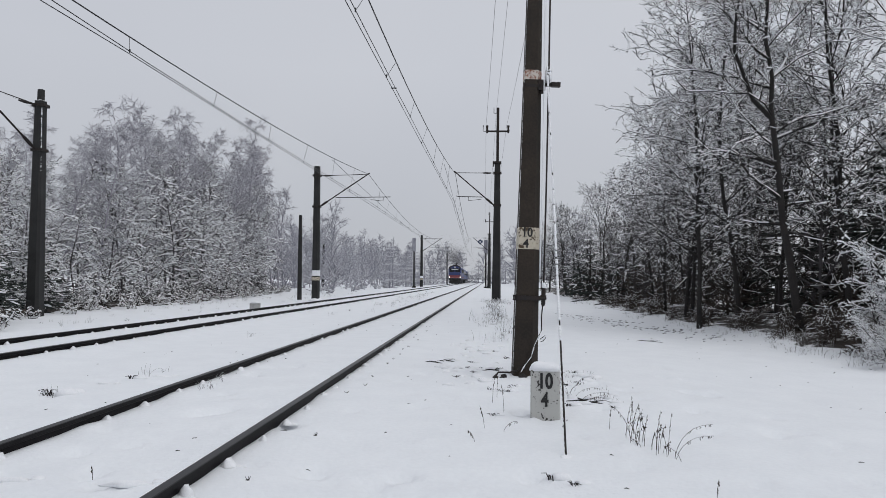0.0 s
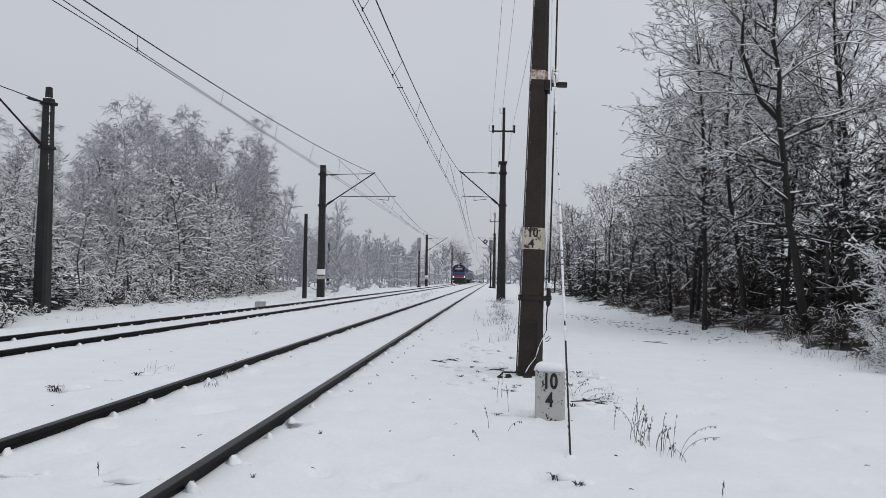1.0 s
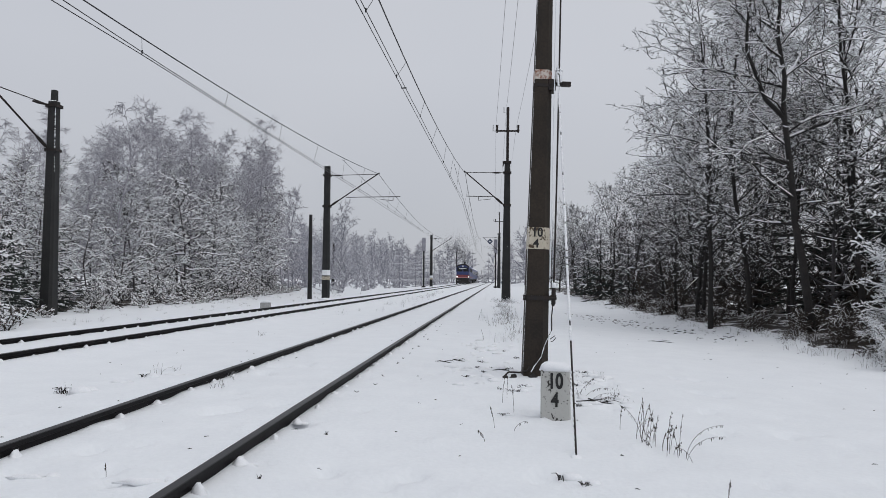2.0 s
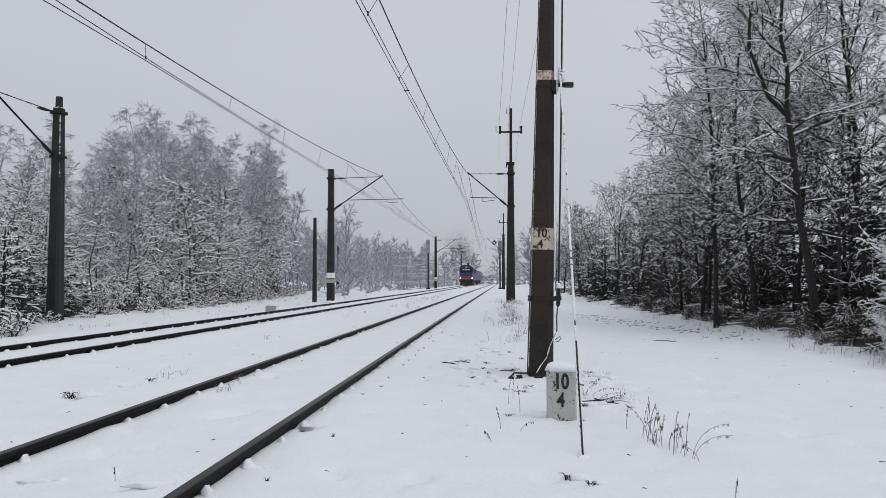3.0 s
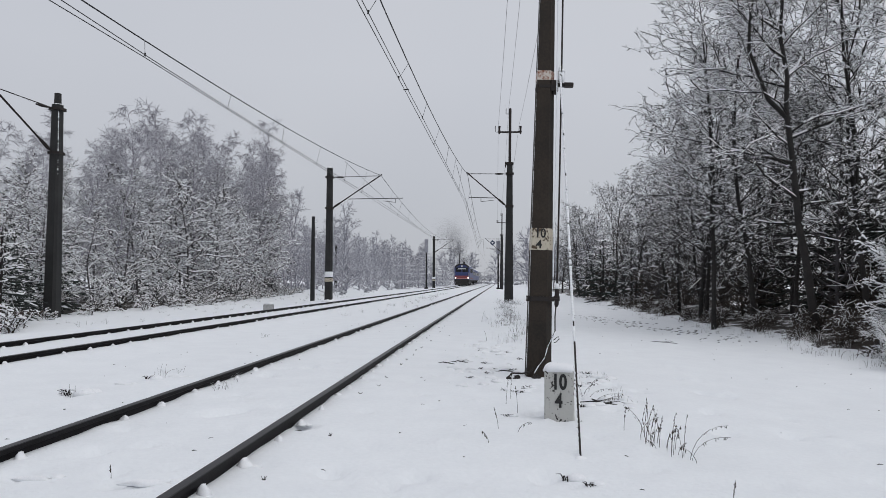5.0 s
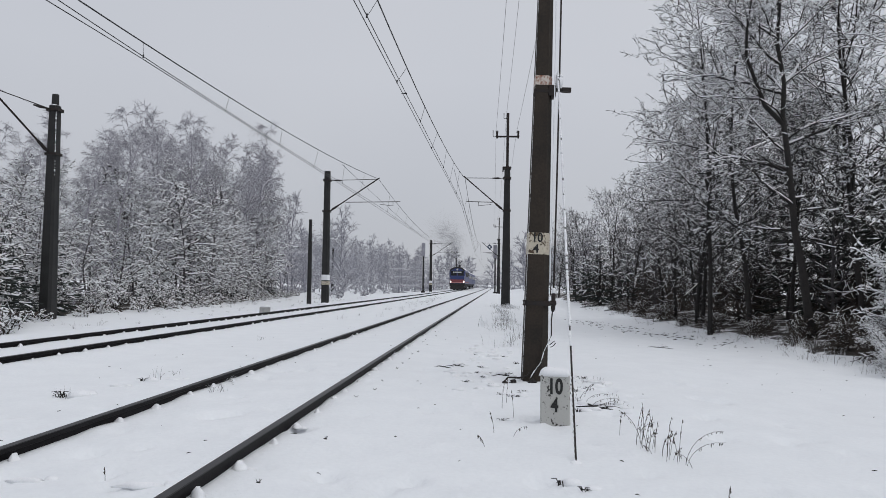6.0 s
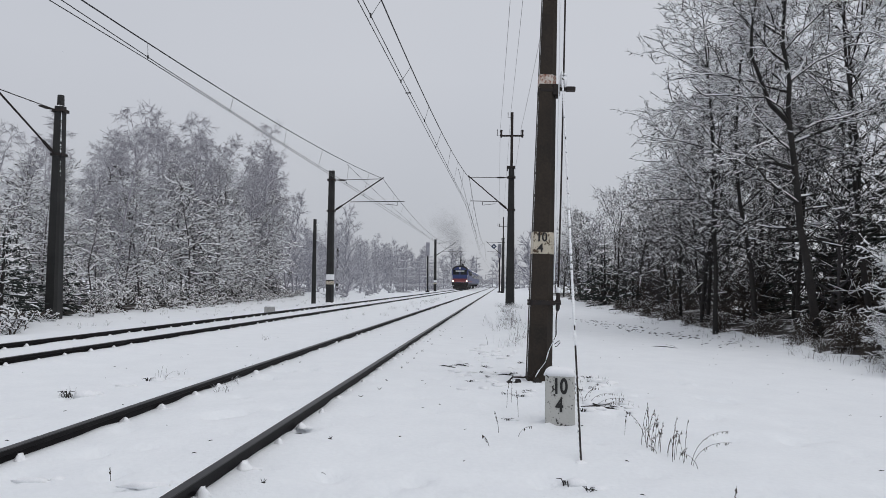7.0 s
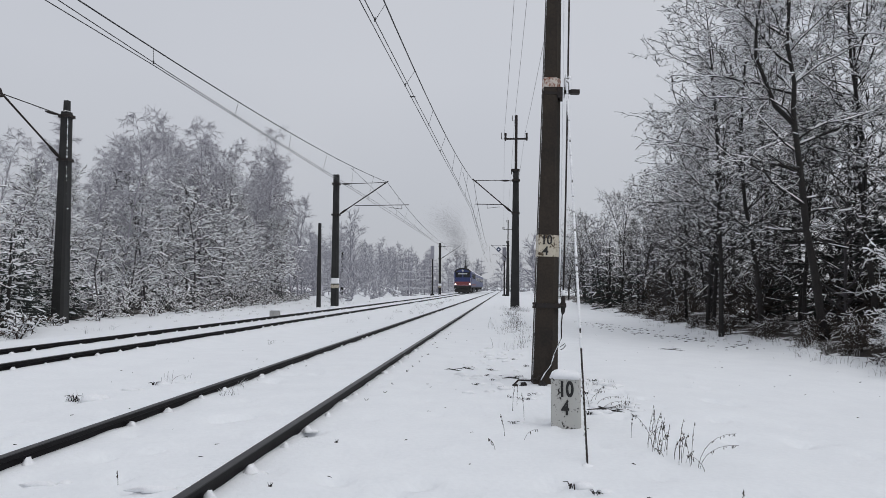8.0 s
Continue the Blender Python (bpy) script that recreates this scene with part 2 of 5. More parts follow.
def build_ground():
    xs = steps((-900, -60, 60), (-60, -14, 1.5), (-14, -4.5, 0.25), (-4.5, 3.2, 0.068), (3.2, 9, 0.16), (9, 60, 1.5), (60, 900, 60))
    ys = steps((-400, -10, 30), (-10, 2.2, 0.4), (2.2, 9, 0.062), (9, 16, 0.17), (16, 40, 0.4), (40, 120, 1.2), (120, 300, 6), (300, 1500, 100))
    X, Y = np.meshgrid(xs, ys)
    Z = ground_height(X, Y)
    r = np.random.RandomState(5)
    # hollows beside the sleepers
    for k in range(18):
        for px in (-1.69 + 0.24, -3.19 + 0.24, -1.69 - 0.3):
            py, w = 2.45 + 0.6 * k + r.uniform(-0.08, 0.08), r.uniform(0.03, 0.06)
            q = ((X - px - r.uniform(-0.05, 0.06)) / w) ** 2 + ((Y - py) / (w * 0.8)) ** 2
            Z -= r.uniform(0.0, 0.05) * np.exp(-np.minimum(q, 60))
    Z -= 0.03 * np.exp(-((X - 0.56) / 0.3) ** 2 - ((Y - 5.8) / 0.4) ** 2)
    # small dents where clods and stalks broke the snow
    for k in range(190):
        px, py = r.uniform(-4.4, 3.0), 2.4 + 7.5 * r.rand()
        if min(abs(px + 1.69), abs(px + 3.19)) < 0.14:
            continue
        w = r.uniform(0.04, 0.08)
        i0, i1 = np.searchsorted(xs, (px - 4 * w, px + 4 * w))
        j0, j1 = np.searchsorted(ys, (py - 4 * w, py + 4 * w))
        q = ((X[j0:j1, i0:i1] - px) / w) ** 2 + ((Y[j0:j1, i0:i1] - py) / (w * 1.3)) ** 2
        Z[j0:j1, i0:i1] += r.choice([-0.1, -0.07, -0.05, 0.04]) * np.exp(-q)
    ny, nx = X.shape
    co = np.stack([X, Y, Z], -1).reshape(-1, 3)
    idx = np.arange(nx * ny).reshape(ny, nx)
    quads = np.stack([idx[:-1, :-1], idx[:-1, 1:], idx[1:, 1:], idx[1:, :-1]], -1).reshape(-1, 4)
    me = quick_mesh("ground", co, quads, None, [SNOW], True)
    return tagged(new("ground", me), "snow-covered level ground beside railway tracks", "ground", kind="structure")


def quick_mesh(name, co, quads, mat_index, mats, smooth=False):
    me = bpy.data.meshes.new(name)
    me.vertices.add(len(co))
    me.vertices.foreach_set("co", np.ascontiguousarray(co, dtype=np.float32).ravel())
    n = len(quads)
    me.loops.add(n * 4)
    me.loops.foreach_set("vertex_index", np.ascontiguousarray(quads, dtype=np.int32).ravel())
    me.polygons.add(n)
    me.polygons.foreach_set("loop_start", np.arange(0, n * 4, 4, dtype=np.int32))
    me.polygons.foreach_set("loop_total", np.full(n, 4, dtype=np.int32))
    for m in mats:
        me.materials.append(m)
    if mat_index is not None:
        me.polygons.foreach_set("material_index", np.ascontiguousarray(mat_index, dtype=np.int32))
    if smooth:
        me.polygons.foreach_set("use_smooth", np.ones(n, dtype=bool))
    me.update(calc_edges=True)
    me.validate()
    return me


build_ground()


def lie(x, y):
    return float(ground_height(x, y))


# ---- floors of the two woods: brown litter with patches of snow ----
def litter_material():
    m = material("forest_litter", (0.055, 0.045, 0.038), (0.02, 0.017, 0.015), 0.95, scale=3, fine=25, bump=0.9, dist=0.05)
    n, l = m.node_tree.nodes, m.node_tree.links
    b = n["Principled BSDF"]
    brown = b.inputs["Base Color"].links[0].from_socket
    pos, patch, ramp, mix = n.new("ShaderNodeTexCoord"), n.new("ShaderNodeTexNoise"), n.new("ShaderNodeValToRGB"), n.new("ShaderNodeMix")
    patch.inputs["Scale"].default_value, patch.inputs["Detail"].default_value, patch.inputs["Roughness"].default_value = 0.9, 8, 0.7
    ramp.color_ramp.elements[0].position, ramp.color_ramp.elements[1].position = 0.52, 0.58
    mix.data_type = "RGBA"
    mix.inputs[7].default_value = (0.8, 0.81, 0.83, 1)
    l.new(pos.outputs["Object"], patch.inputs["Vector"])
    l.new(patch.outputs["Fac"], ramp.inputs[0])
    l.new(ramp.outputs[0], mix.inputs[0])
    l.new(brown, mix.inputs[6])
    l.new(mix.outputs[2], b.inputs["Base Color"])
    return m


def build_forest_floor(edge, side, depth, y0, y1, label, litter):
    """A sheet of litter from the wood's ragged edge inwards, just above the ground."""
    us, ys = np.linspace(0, 1, 26) ** 1.6 * depth, np.arange(y0, y1, 0.5)
    U, Y = np.meshgrid(us, ys)
    ragged = 0.9 * smooth_noise(Y * 0 + 3, Y, 2.3, 31) + 0.6 * smooth_noise(Y * 0 + 5, Y, 0.8, 32)
    X = np.array([edge(y) for y in ys])[:, None] + side * (U + ragged)
    Z = ground_height(X, Y) + 0.05 * np.clip(U / 0.5, 0, 1) - 0.02 + 0.12 * smooth_noise(X, Y, 0.9, 33) * np.clip(U / 0.8, 0, 1)
    ny, nx = X.shape
    idx = np.arange(nx * ny).reshape(ny, nx)
    quads = np.stack([idx[:-1, :-1], idx[:-1, 1:], idx[1:, 1:], idx[1:, :-1]], -1).reshape(-1, 4)
    if side < 0:
        quads = quads[:, ::-1]
    me = quick_mesh("forest_floor", np.stack([X, Y, Z], -1).reshape(-1, 3), quads, None, [litter], True)
    tagged(new("forest_floor", me), label, "ground", kind="structure")


def wood_edge(y):
    """Where the wood beyond the tracks begins."""
    return float(np.interp(y, (14, 16.2, 20.7, 25.7, 31.6, 43, 55, 74), (-11.7, -12.8, -15.0, -15.6, -15.8, -16.6, -18, -21)))


LITTER = litter_material()
build_forest_floor(lambda y: 6.6, 1, 22, 8, 95, "dark brown litter with snow patches under the trees", LITTER)
build_forest_floor(lambda y: wood_edge(y) - 0.5, -1, 18, 13, 66, "dark litter and snow patches below laden trees", LITTER)


# ---- rails ----
def build_rails():
    ring = [(-0.036, 0), (-0.036, -0.028), (-0.009, -0.042), (-0.009, -0.12), (-0.07, -0.14), (-0.07, -0.155), (0.07, -0.155), (0.07, -0.14), (0.009, -0.12), (0.009, -0.042), (0.036, -0.028), (0.036, 0)]
    lumps = []
    for k in range(5):
        s = Soup().mound(0, 0, 0, 0.052 + 0.008 * k, 0.075 + 0.008 * (k % 3), 0.06 + 0.006 * k, 0, k, 5, 11, rough=0.3, peak=2.2)
        s.mound(0.05 + 0.012 * k, 0.02 * (k - 2), -0.012, 0.06, 0.045, 0.03, 0, k + 9, rough=0.35)
        lumps.append(s.mesh("snow_lump", [SNOW_CAP], True))
    rnd = random.Random(3)
    ys = list(np.arange(-30, 60, 2.0)) + list(np.arange(60, 301, 8.0))
    for axis, off, count, high in ((axis_right, HALF, 95, RAIL_Z), (axis_right, -HALF, 95, RAIL_Z), (axis_left, HALF, 80, RAIL_Z_LEFT), (axis_left, -HALF, 80, RAIL_Z_LEFT)):
        s = Soup().extrude(ring, [(axis(y) + off, y, high) for y in ys])
        rail = tagged(new("rail", s.mesh("rail", [STEEL])), "dark steel railway rail rising from the snow", "rail", "rails of the double track", "structure")
        part("running_top", Soup().extrude([(-0.033, 0.0), (-0.029, 0.004), (0.029, 0.004), (0.033, 0.0)], [(axis(y) + off, y, high) for y in ys]), RAIL_TOP, rail, "worn shiny running surface")
        part("snow_edge", Soup().extrude([(-0.1, -0.05), (-0.08, -0.1), (-0.011, -0.1), (-0.011, -0.045), (-0.037, -0.026), (-0.037, -0.004), (-0.05, -0.002), (-0.07, -0.015)], [(axis(y) + off, y, high) for y in ys]), SNOW_CAP, rail, "snow banked against the rail", True)
        for k in range(count):
            y = 2.4 + 0.6 * k + rnd.uniform(-0.06, 0.06)
            if rnd.random() < 0.12:
                continue
            lump = part("snow_lump", rnd.choice(lumps), None, rail)
            lump.matrix_basis = pose(axis(y) + off + 0.066 + rnd.uniform(-0.008, 0.01), y, high - 0.1, 0, 0, rnd.uniform(-30, 30)) @ Matrix.Diagonal((rnd.uniform(0.45, 0.75), rnd.uniform(0.4, 0.75), rnd.uniform(0.5, 0.9), 1))


build_rails()


# ---- trees ----
def limb(r, p, d, length, n, bend, lift):
    """A crooked line of n pieces that starts at p in the direction d."""
    pts, d = [p], d / math.sqrt(d @ d)
    for i in range(n):
        d = d + r.normal(0, bend, 3) + np.array([0, 0, lift / n])
        d = d / math.sqrt(d @ d)
        pts.append(pts[-1] + d * length / n)
    return pts


def tree_lines(r, height, spread, first, count, subs, twigs, rise, trunk_r, droop=0.0, lean=0.03, stems=1, twig_len=0.32, girth=0.42, crook=0.17, path=None, limbs=(), fan=0.75, forks=True):
    """Lists of (point, point, radius, radius): trunks and crown."""
    trunks, crown = [], []
    for stem in range(stems):
        tall = height * (1 if stem == 0 else r.uniform(0.6, 0.95))
        out = lean if stems == 1 else 0.28
        axis = limb(r, np.array([r.normal(0, 0.12), r.normal(0, 0.12), 0]) * (stems > 1), np.array([r.normal(0, out), r.normal(0, out), 1.0]), tall, 12, 0.05, 0.15)
        if path:
            g = np.linspace(0, 1, 13) * path[-1][2]
            axis = [np.array([np.interp(z, [q[2] for q in path], [q[0] for q in path]), np.interp(z, [q[2] for q in path], [q[1] for q in path]), z]) + r.normal(0, 0.025, 3) * (z > 0) for z in g]
        rad = lambda f: trunk_r * (1 - f) ** 0.8 + 0.006
        trunks.append([(axis[i], axis[i + 1], rad(i / 12), rad((i + 1) / 12)) for i in range(12)])
        number = count // stems
        for b in range(-len(limbs), number):
            f = first + (0.99 - first) * ((b + r.rand()) / number)
            k = min(11, int(f * 12))
            p = axis[k] + (axis[k + 1] - axis[k]) * (f * 12 - k)
            a = b * 2.4 + r.normal(0, 0.5)
            up = rise * (0.4 + 1.1 * f) + r.normal(0, 0.15)
            d = np.array([math.cos(a), math.sin(a), up])
            shape = math.sin(math.pi * min(1.0, (f - first) / (1 - first) * 0.72 + 0.25)) ** 0.8
            ln = spread * (0.22 + 0.78 * shape) * r.uniform(0.6, 1.2)
            lift, r0, side_shoots = 0.1 - droop, max(0.007, rad(f) * girth), subs
            if b < 0:
                # a strong limb: height, azimuth, length, rise, lift, radius
                high, turn, ln, up, lift, r0 = limbs[b]
                f = high / (path[-1][2] if path else tall)
                k = min(11, int(f * 12))
                p = axis[k] + (axis[k + 1] - axis[k]) * (f * 12 - k)
                d = np.array([math.cos(math.radians(turn)), math.sin(math.radians(turn)), up])
                side_shoots = subs * 2
            line = limb(r, p, d, ln, 6, crook * (0.55 if b < 0 else 1), lift)
            for i in range(6):
                crown.append((line[i], line[i + 1], r0 * (1 - i / 6) + 0.004, r0 * (1 - (i + 1) / 6) + 0.004))
            for c in range(side_shoots):
                g = 0.12 + 0.88 * (c + r.rand()) / side_shoots
                j = min(5, int(g * 6))
                q = line[j] + (line[j + 1] - line[j]) * (g * 6 - j)
                d1 = (line[j + 1] - line[j]) * (6 / ln)
                side = r.normal(0, 1, 3)
                side = side - d1 * (side @ d1)
                d2 = d1 * 0.75 + side / math.sqrt(side @ side) * 0.8 + np.array([0, 0, 0.1 - droop])
                l2 = (ln * r.uniform(0.2, 0.45) + 0.12) * (1.15 - 0.5 * g)
                sub = limb(r, q, d2, l2, 3, crook * 1.6, -droop)
                for i in range(3):
                    crown.append((sub[i], sub[i + 1], 0.008 - 0.0016 * i, 0.008 - 0.0016 * (i + 1)))
                for t in range(twigs):
                    h = 0.1 + 0.9 * (t + r.rand()) / twigs
                    i = min(2, int(h * 3))
                    o = sub[i] + (sub[i + 1] - sub[i]) * (h * 3 - i)
                    d3 = (sub[i + 1] - sub[i]) * (3 / l2) * 0.9 + r.normal(0, fan, 3) + np.array([0, 0, -droop])
                    w = o + d3 / math.sqrt(d3 @ d3) * twig_len * r.uniform(0.4, 1.2)
                    crown.append((o, w, 0.0055, 0.0035))
                    if t % 2 and forks:
                        d4 = d3 / math.sqrt(d3 @ d3) + r.normal(0, 0.6, 3)
                        o2 = o + (w - o) * 0.55
                        crown.append((o2, o2 + d4 / math.sqrt(d4 @ d4) * twig_len * 0.45, 0.0045, 0.003))
    return trunks, crown


def spruce_lines(r, height, spread, tiers=2.3):
    """A conifer: drooping whorls with side sprays."""
    trunk, crown = [], []
    for i in range(8):
        trunk.append((np.array([0, 0, height * i / 8]), np.array([0, 0, height * (i + 1) / 8]), 0.13 * (1 - i / 8) + 0.01, 0.13 * (1 - (i + 1) / 8) + 0.01))
    whorls = int(height * tiers)
    for w in range(whorls):
        f = 0.03 + 0.96 * w / whorls
        for b in range(6):
            a = b * 1.047 + w * 0.47 + r.normal(0, 0.15)
            ln = spread * (1 - f) ** 0.8 * r.uniform(0.7, 1.15) + 0.12
            line = limb(r, np.array([0, 0, height * f]), np.array([math.cos(a), math.sin(a), 0.15 - 0.4 * (1 - f)]), ln, 3, 0.08, 0.1)
            for i in range(3):
                crown.append((line[i], line[i + 1], 0.018, 0.014))
                for s in (-1, 1):
                    side = np.array([-math.sin(a), math.cos(a), 0]) * s
                    d = (line[i + 1] - line[i]) * (3 / ln) * 0.9 + side + np.array([0, 0, -0.3]) + r.normal(0, 0.2, 3)
                    e = line[i + 1] + d / math.sqrt(d @ d) * ln * r.uniform(0.18, 0.4) * (1.2 - i / 4)
                    crown.append((line[i + 1], e, 0.016, 0.006))
                    for h in (0.3, 0.65):
                        o = line[i + 1] * (1 - h) + e * h
                        crown.append((o, o + (e - line[i + 1]) * 0.35 + r.normal(0, 0.07, 3) + np.array([0, 0, -0.1]), 0.006, 0.003))
    return [trunk], crown


def sticks_mesh(name, lines, snow, mats, thick=1.0, cap=0.4, sheltered=0.0, cling=0.0, fine_snow=1.0):
    """Thin sticks with bark below and a ridge of snow along the upper side, thickest on level pieces.
    Limbs have four sides, the finest twigs three, turned at random."""
    p = np.array([l[0] for l in lines])
    q = np.array([l[1] for l in lines])
    ra = np.array([l[2] for l in lines])[:, None]
    rb = np.array([l[3] for l in lines])[:, None]
    fine = ra[:, 0] < 0.0062
    ra, rb = np.where(ra > 0.03, ra, ra * thick), np.where(rb > 0.03, rb, rb * thick)
    d = q - p
    d = d / np.maximum(np.linalg.norm(d, axis=1, keepdims=True), 1e-6)
    side = np.cross(d, np.array([0.0, 0.0, 1.0]))
    flat = np.linalg.norm(side, axis=1, keepdims=True)
    side = np.where(flat > 0.05, side / np.maximum(flat, 1e-6), np.array([1.0, 0, 0]))
    up = np.cross(side, d)
    r = np.random.RandomState(len(lines))
    load = snow * np.clip(flat * 1.3 - 0.15, 0.05, 1) * r.uniform(0.2, 1.6, (len(lines), 1))
    # little snow reaches the twigs below this height
    caught = r.rand(len(lines)) < np.clip(0.03 + (np.maximum(p[:, 2], 0) / max(sheltered, 1e-3)) ** 1.5 * 0.95, 0, 1) if sheltered else np.ones(len(lines), bool)
    caught = caught & (~fine | (r.rand(len(lines)) < fine_snow))
    if sheltered > 20:
        caught = caught & False
    load = np.where(caught[:, None], load, load * 0.1)
    co, quads, mi, k = [], [], [], 0

    def ends(c, rad, m):
        wide = rad[m] + load[m] * cap
        return [c[m] + side[m] * wide, c[m] + up[m] * (rad[m] + load[m]), c[m] - side[m] * wide, c[m] - up[m] * rad[m]]

    m = ~fine
    n = int(m.sum())
    if n:
        co.append(np.stack(ends(p, ra, m) + ends(q, rb, m), 1).reshape(-1, 3))
        quads.append(((np.arange(n) * 8)[:, None, None] + np.array([[0, 1, 5, 4], [1, 2, 6, 5], [2, 3, 7, 6], [3, 0, 4, 7]])[None]).reshape(-1, 4))
        mi.append((np.tile(np.array([1, 1, 0, 0]), (n, 1)) * caught[m][:, None]).ravel())
        k = n * 8
    m = fine
    n = int(m.sum())
    if n:
        turn = r.uniform(0, 2 * math.pi, (n, 1))
        ring_a, ring_b, heights = [], [], []
        for j in range(3):
            c, s_ = np.cos(turn + j * 2.0944), np.sin(turn + j * 2.0944)
            grow = load[m] * np.clip(s_ + 0.3, 0, 1)
            ring_a.append(p[m] + side[m] * c * ra[m] + up[m] * (s_ * ra[m] + grow))
            ring_b.append(q[m] + side[m] * c * rb[m] + up[m] * (s_ * rb[m] + grow))
            heights.append(s_[:, 0])
        co.append(np.stack(ring_a + ring_b, 1).reshape(-1, 3))
        quads.append(k + ((np.arange(n) * 6)[:, None, None] + np.array([[0, 1, 4, 3], [1, 2, 5, 4], [2, 0, 3, 5]])[None]).reshape(-1, 4))
        pairs = np.stack([heights[0] + heights[1], heights[1] + heights[2], heights[2] + heights[0]], 1)
        mi.append(((pairs > -cling) & (flat[m] > 0.2) & caught[m][:, None]).astype(int).ravel())
    return quick_mesh(name, np.concatenate(co), np.concatenate(quads), np.concatenate(mi), mats)


def trunk_mesh(name, lines, mats, stretch=0.3):
    s = Soup()
    pts = [lines[0][0]] + [l[1] for l in lines]
    rad = [lines[0][2] * 1.25] + [l[3] for l in lines]
    pts[0] = pts[0] - np.array([0, 0, stretch])
    s.tube(pts, rad, 0, 8)
    return s.mesh(name, mats, True)


def make_tree(name, seed, label, mats, snow=0.016, thick=1.0, conifer=False, cap=0.4, category="tree", sheltered=0.0, cling=0.0, fine_snow=1.0, **kw):
    """A tree at the origin as an Empty with trunk and crown."""
    r = np.random.RandomState(seed)
    trunks, crown = spruce_lines(r, **kw) if conifer else tree_lines(r, **kw)
    tree = tagged(new(name), label, category)
    for t in trunks:
        part("trunk" if len(trunks) == 1 else "stem", trunk_mesh("trunk", t, [mats[0]]), None, tree)
    part("crown", sticks_mesh("crown", crown, snow, mats if not conifer else [NEEDLES if mats[0] is not HAZE_GREY else HAZE_GREY, mats[1]], thick, cap, sheltered, cling, fine_snow), None, tree)
    return tree


def plant(kinds, spots, seed, group):
    """Sets the first of each kind at its first spot and copies the rest."""
    r = random.Random(seed)
    used = set()
    for k, (x, y, s) in enumerate(spots):
        tree = kinds[k % len(kinds)]
        m = pose(x, y, lie(x, y) - 0.03, 0, 0, r.uniform(0, 360))
        if tree.name in used:
            tree = copy_thing(tree, m)
        else:
            used.add(tree.name)
            tree.matrix_basis = m
        tree.scale = (s, s, s * r.uniform(0.92, 1.08))
        tagged(tree, group=group)


def build_woods():
    rnd = random.Random(8)
    alder = dict(first=0.16, count=40, subs=11, twigs=10, rise=0.7, twig_len=0.16, girth=0.34, crook=0.2)
    alder_snow = dict(sheltered=7.5, cling=0.5, fine_snow=0.88)
    near = [make_tree("alder_tree", 10 + k, "tall bare alder with dark trunk and snow-lined twigs", [BARK, SNOW_CAP], 0.017, 0.98, height=10.2 + 0.8 * k, spread=3.0, trunk_r=0.066, **alder_snow, **alder) for k in range(3)]
    spots = [(6.15, 19.4, 0.95), (7.25, 19.2, 1.0), (8.9, 16.6, 1.0), (10.0, 15.3, 1.0), (7.2, 23.5, 0.9), (10.3, 19.5, 1.08), (7.4, 27.5, 0.85), (9.0, 23.5, 1.0), (11.6, 17.6, 1.08)]
    plant(near, spots, 1, "trees along the edge of the clearing")
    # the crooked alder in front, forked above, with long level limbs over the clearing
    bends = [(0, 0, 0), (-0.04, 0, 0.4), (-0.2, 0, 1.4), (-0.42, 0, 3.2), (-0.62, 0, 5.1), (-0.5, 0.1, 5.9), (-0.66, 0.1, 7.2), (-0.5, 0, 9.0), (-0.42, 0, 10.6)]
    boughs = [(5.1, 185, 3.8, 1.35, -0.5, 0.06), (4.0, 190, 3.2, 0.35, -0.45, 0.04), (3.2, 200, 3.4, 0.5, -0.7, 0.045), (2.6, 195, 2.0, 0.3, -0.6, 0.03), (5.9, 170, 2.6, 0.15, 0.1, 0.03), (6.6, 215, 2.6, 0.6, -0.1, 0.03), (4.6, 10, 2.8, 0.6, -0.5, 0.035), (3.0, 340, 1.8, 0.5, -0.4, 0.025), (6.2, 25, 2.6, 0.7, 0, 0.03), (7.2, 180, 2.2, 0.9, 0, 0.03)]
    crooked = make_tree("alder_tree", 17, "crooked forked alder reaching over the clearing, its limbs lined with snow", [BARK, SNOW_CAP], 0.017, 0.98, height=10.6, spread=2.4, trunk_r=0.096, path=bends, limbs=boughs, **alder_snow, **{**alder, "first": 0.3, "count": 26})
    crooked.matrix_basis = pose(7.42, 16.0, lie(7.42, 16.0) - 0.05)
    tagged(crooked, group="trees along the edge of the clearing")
    young = dict(first=0.06, count=32, subs=7, twigs=5, rise=0.75, trunk_r=0.07, twig_len=0.26, girth=0.32, crook=0.2)
    mid = [make_tree("young_tree", 30 + k, "slender bare tree thick with snowy twigs", [BARK, SNOW_CAP], 0.014, 1.15, sheltered=8.0, cling=0.2, fine_snow=0.65, height=7.6 + 0.6 * k, spread=2.3, **young) for k in range(3)]
    spots = []
    for k in range(24):
        y = 19.5 + 75 * (k / 24) ** 1.25 + rnd.uniform(-1.0, 1.0)
        spots.append((7.4 + rnd.uniform(-0.6, 0.9) + 2.2 * (k % 2), y, rnd.uniform(0.8, 1.0) + 0.12 * (k % 2)))
    plant(mid, spots, 2, "young trees in the wood")
    edge_kw = {**young, "first": 0.03, "count": 30, "rise": 0.35}
    edge = [make_tree("young_tree", 36, "young tree with low level boughs lined with snow", [BARK, SNOW_CAP], 0.016, 1.1, sheltered=2.5, cling=0.1, fine_snow=0.5, height=4.6, spread=2.0, **edge_kw)]
    plant(edge, [(9.4, 14.6, 0.8), (9.9, 14.0, 0.75)], 15, "young trees at the edge of the clearing")
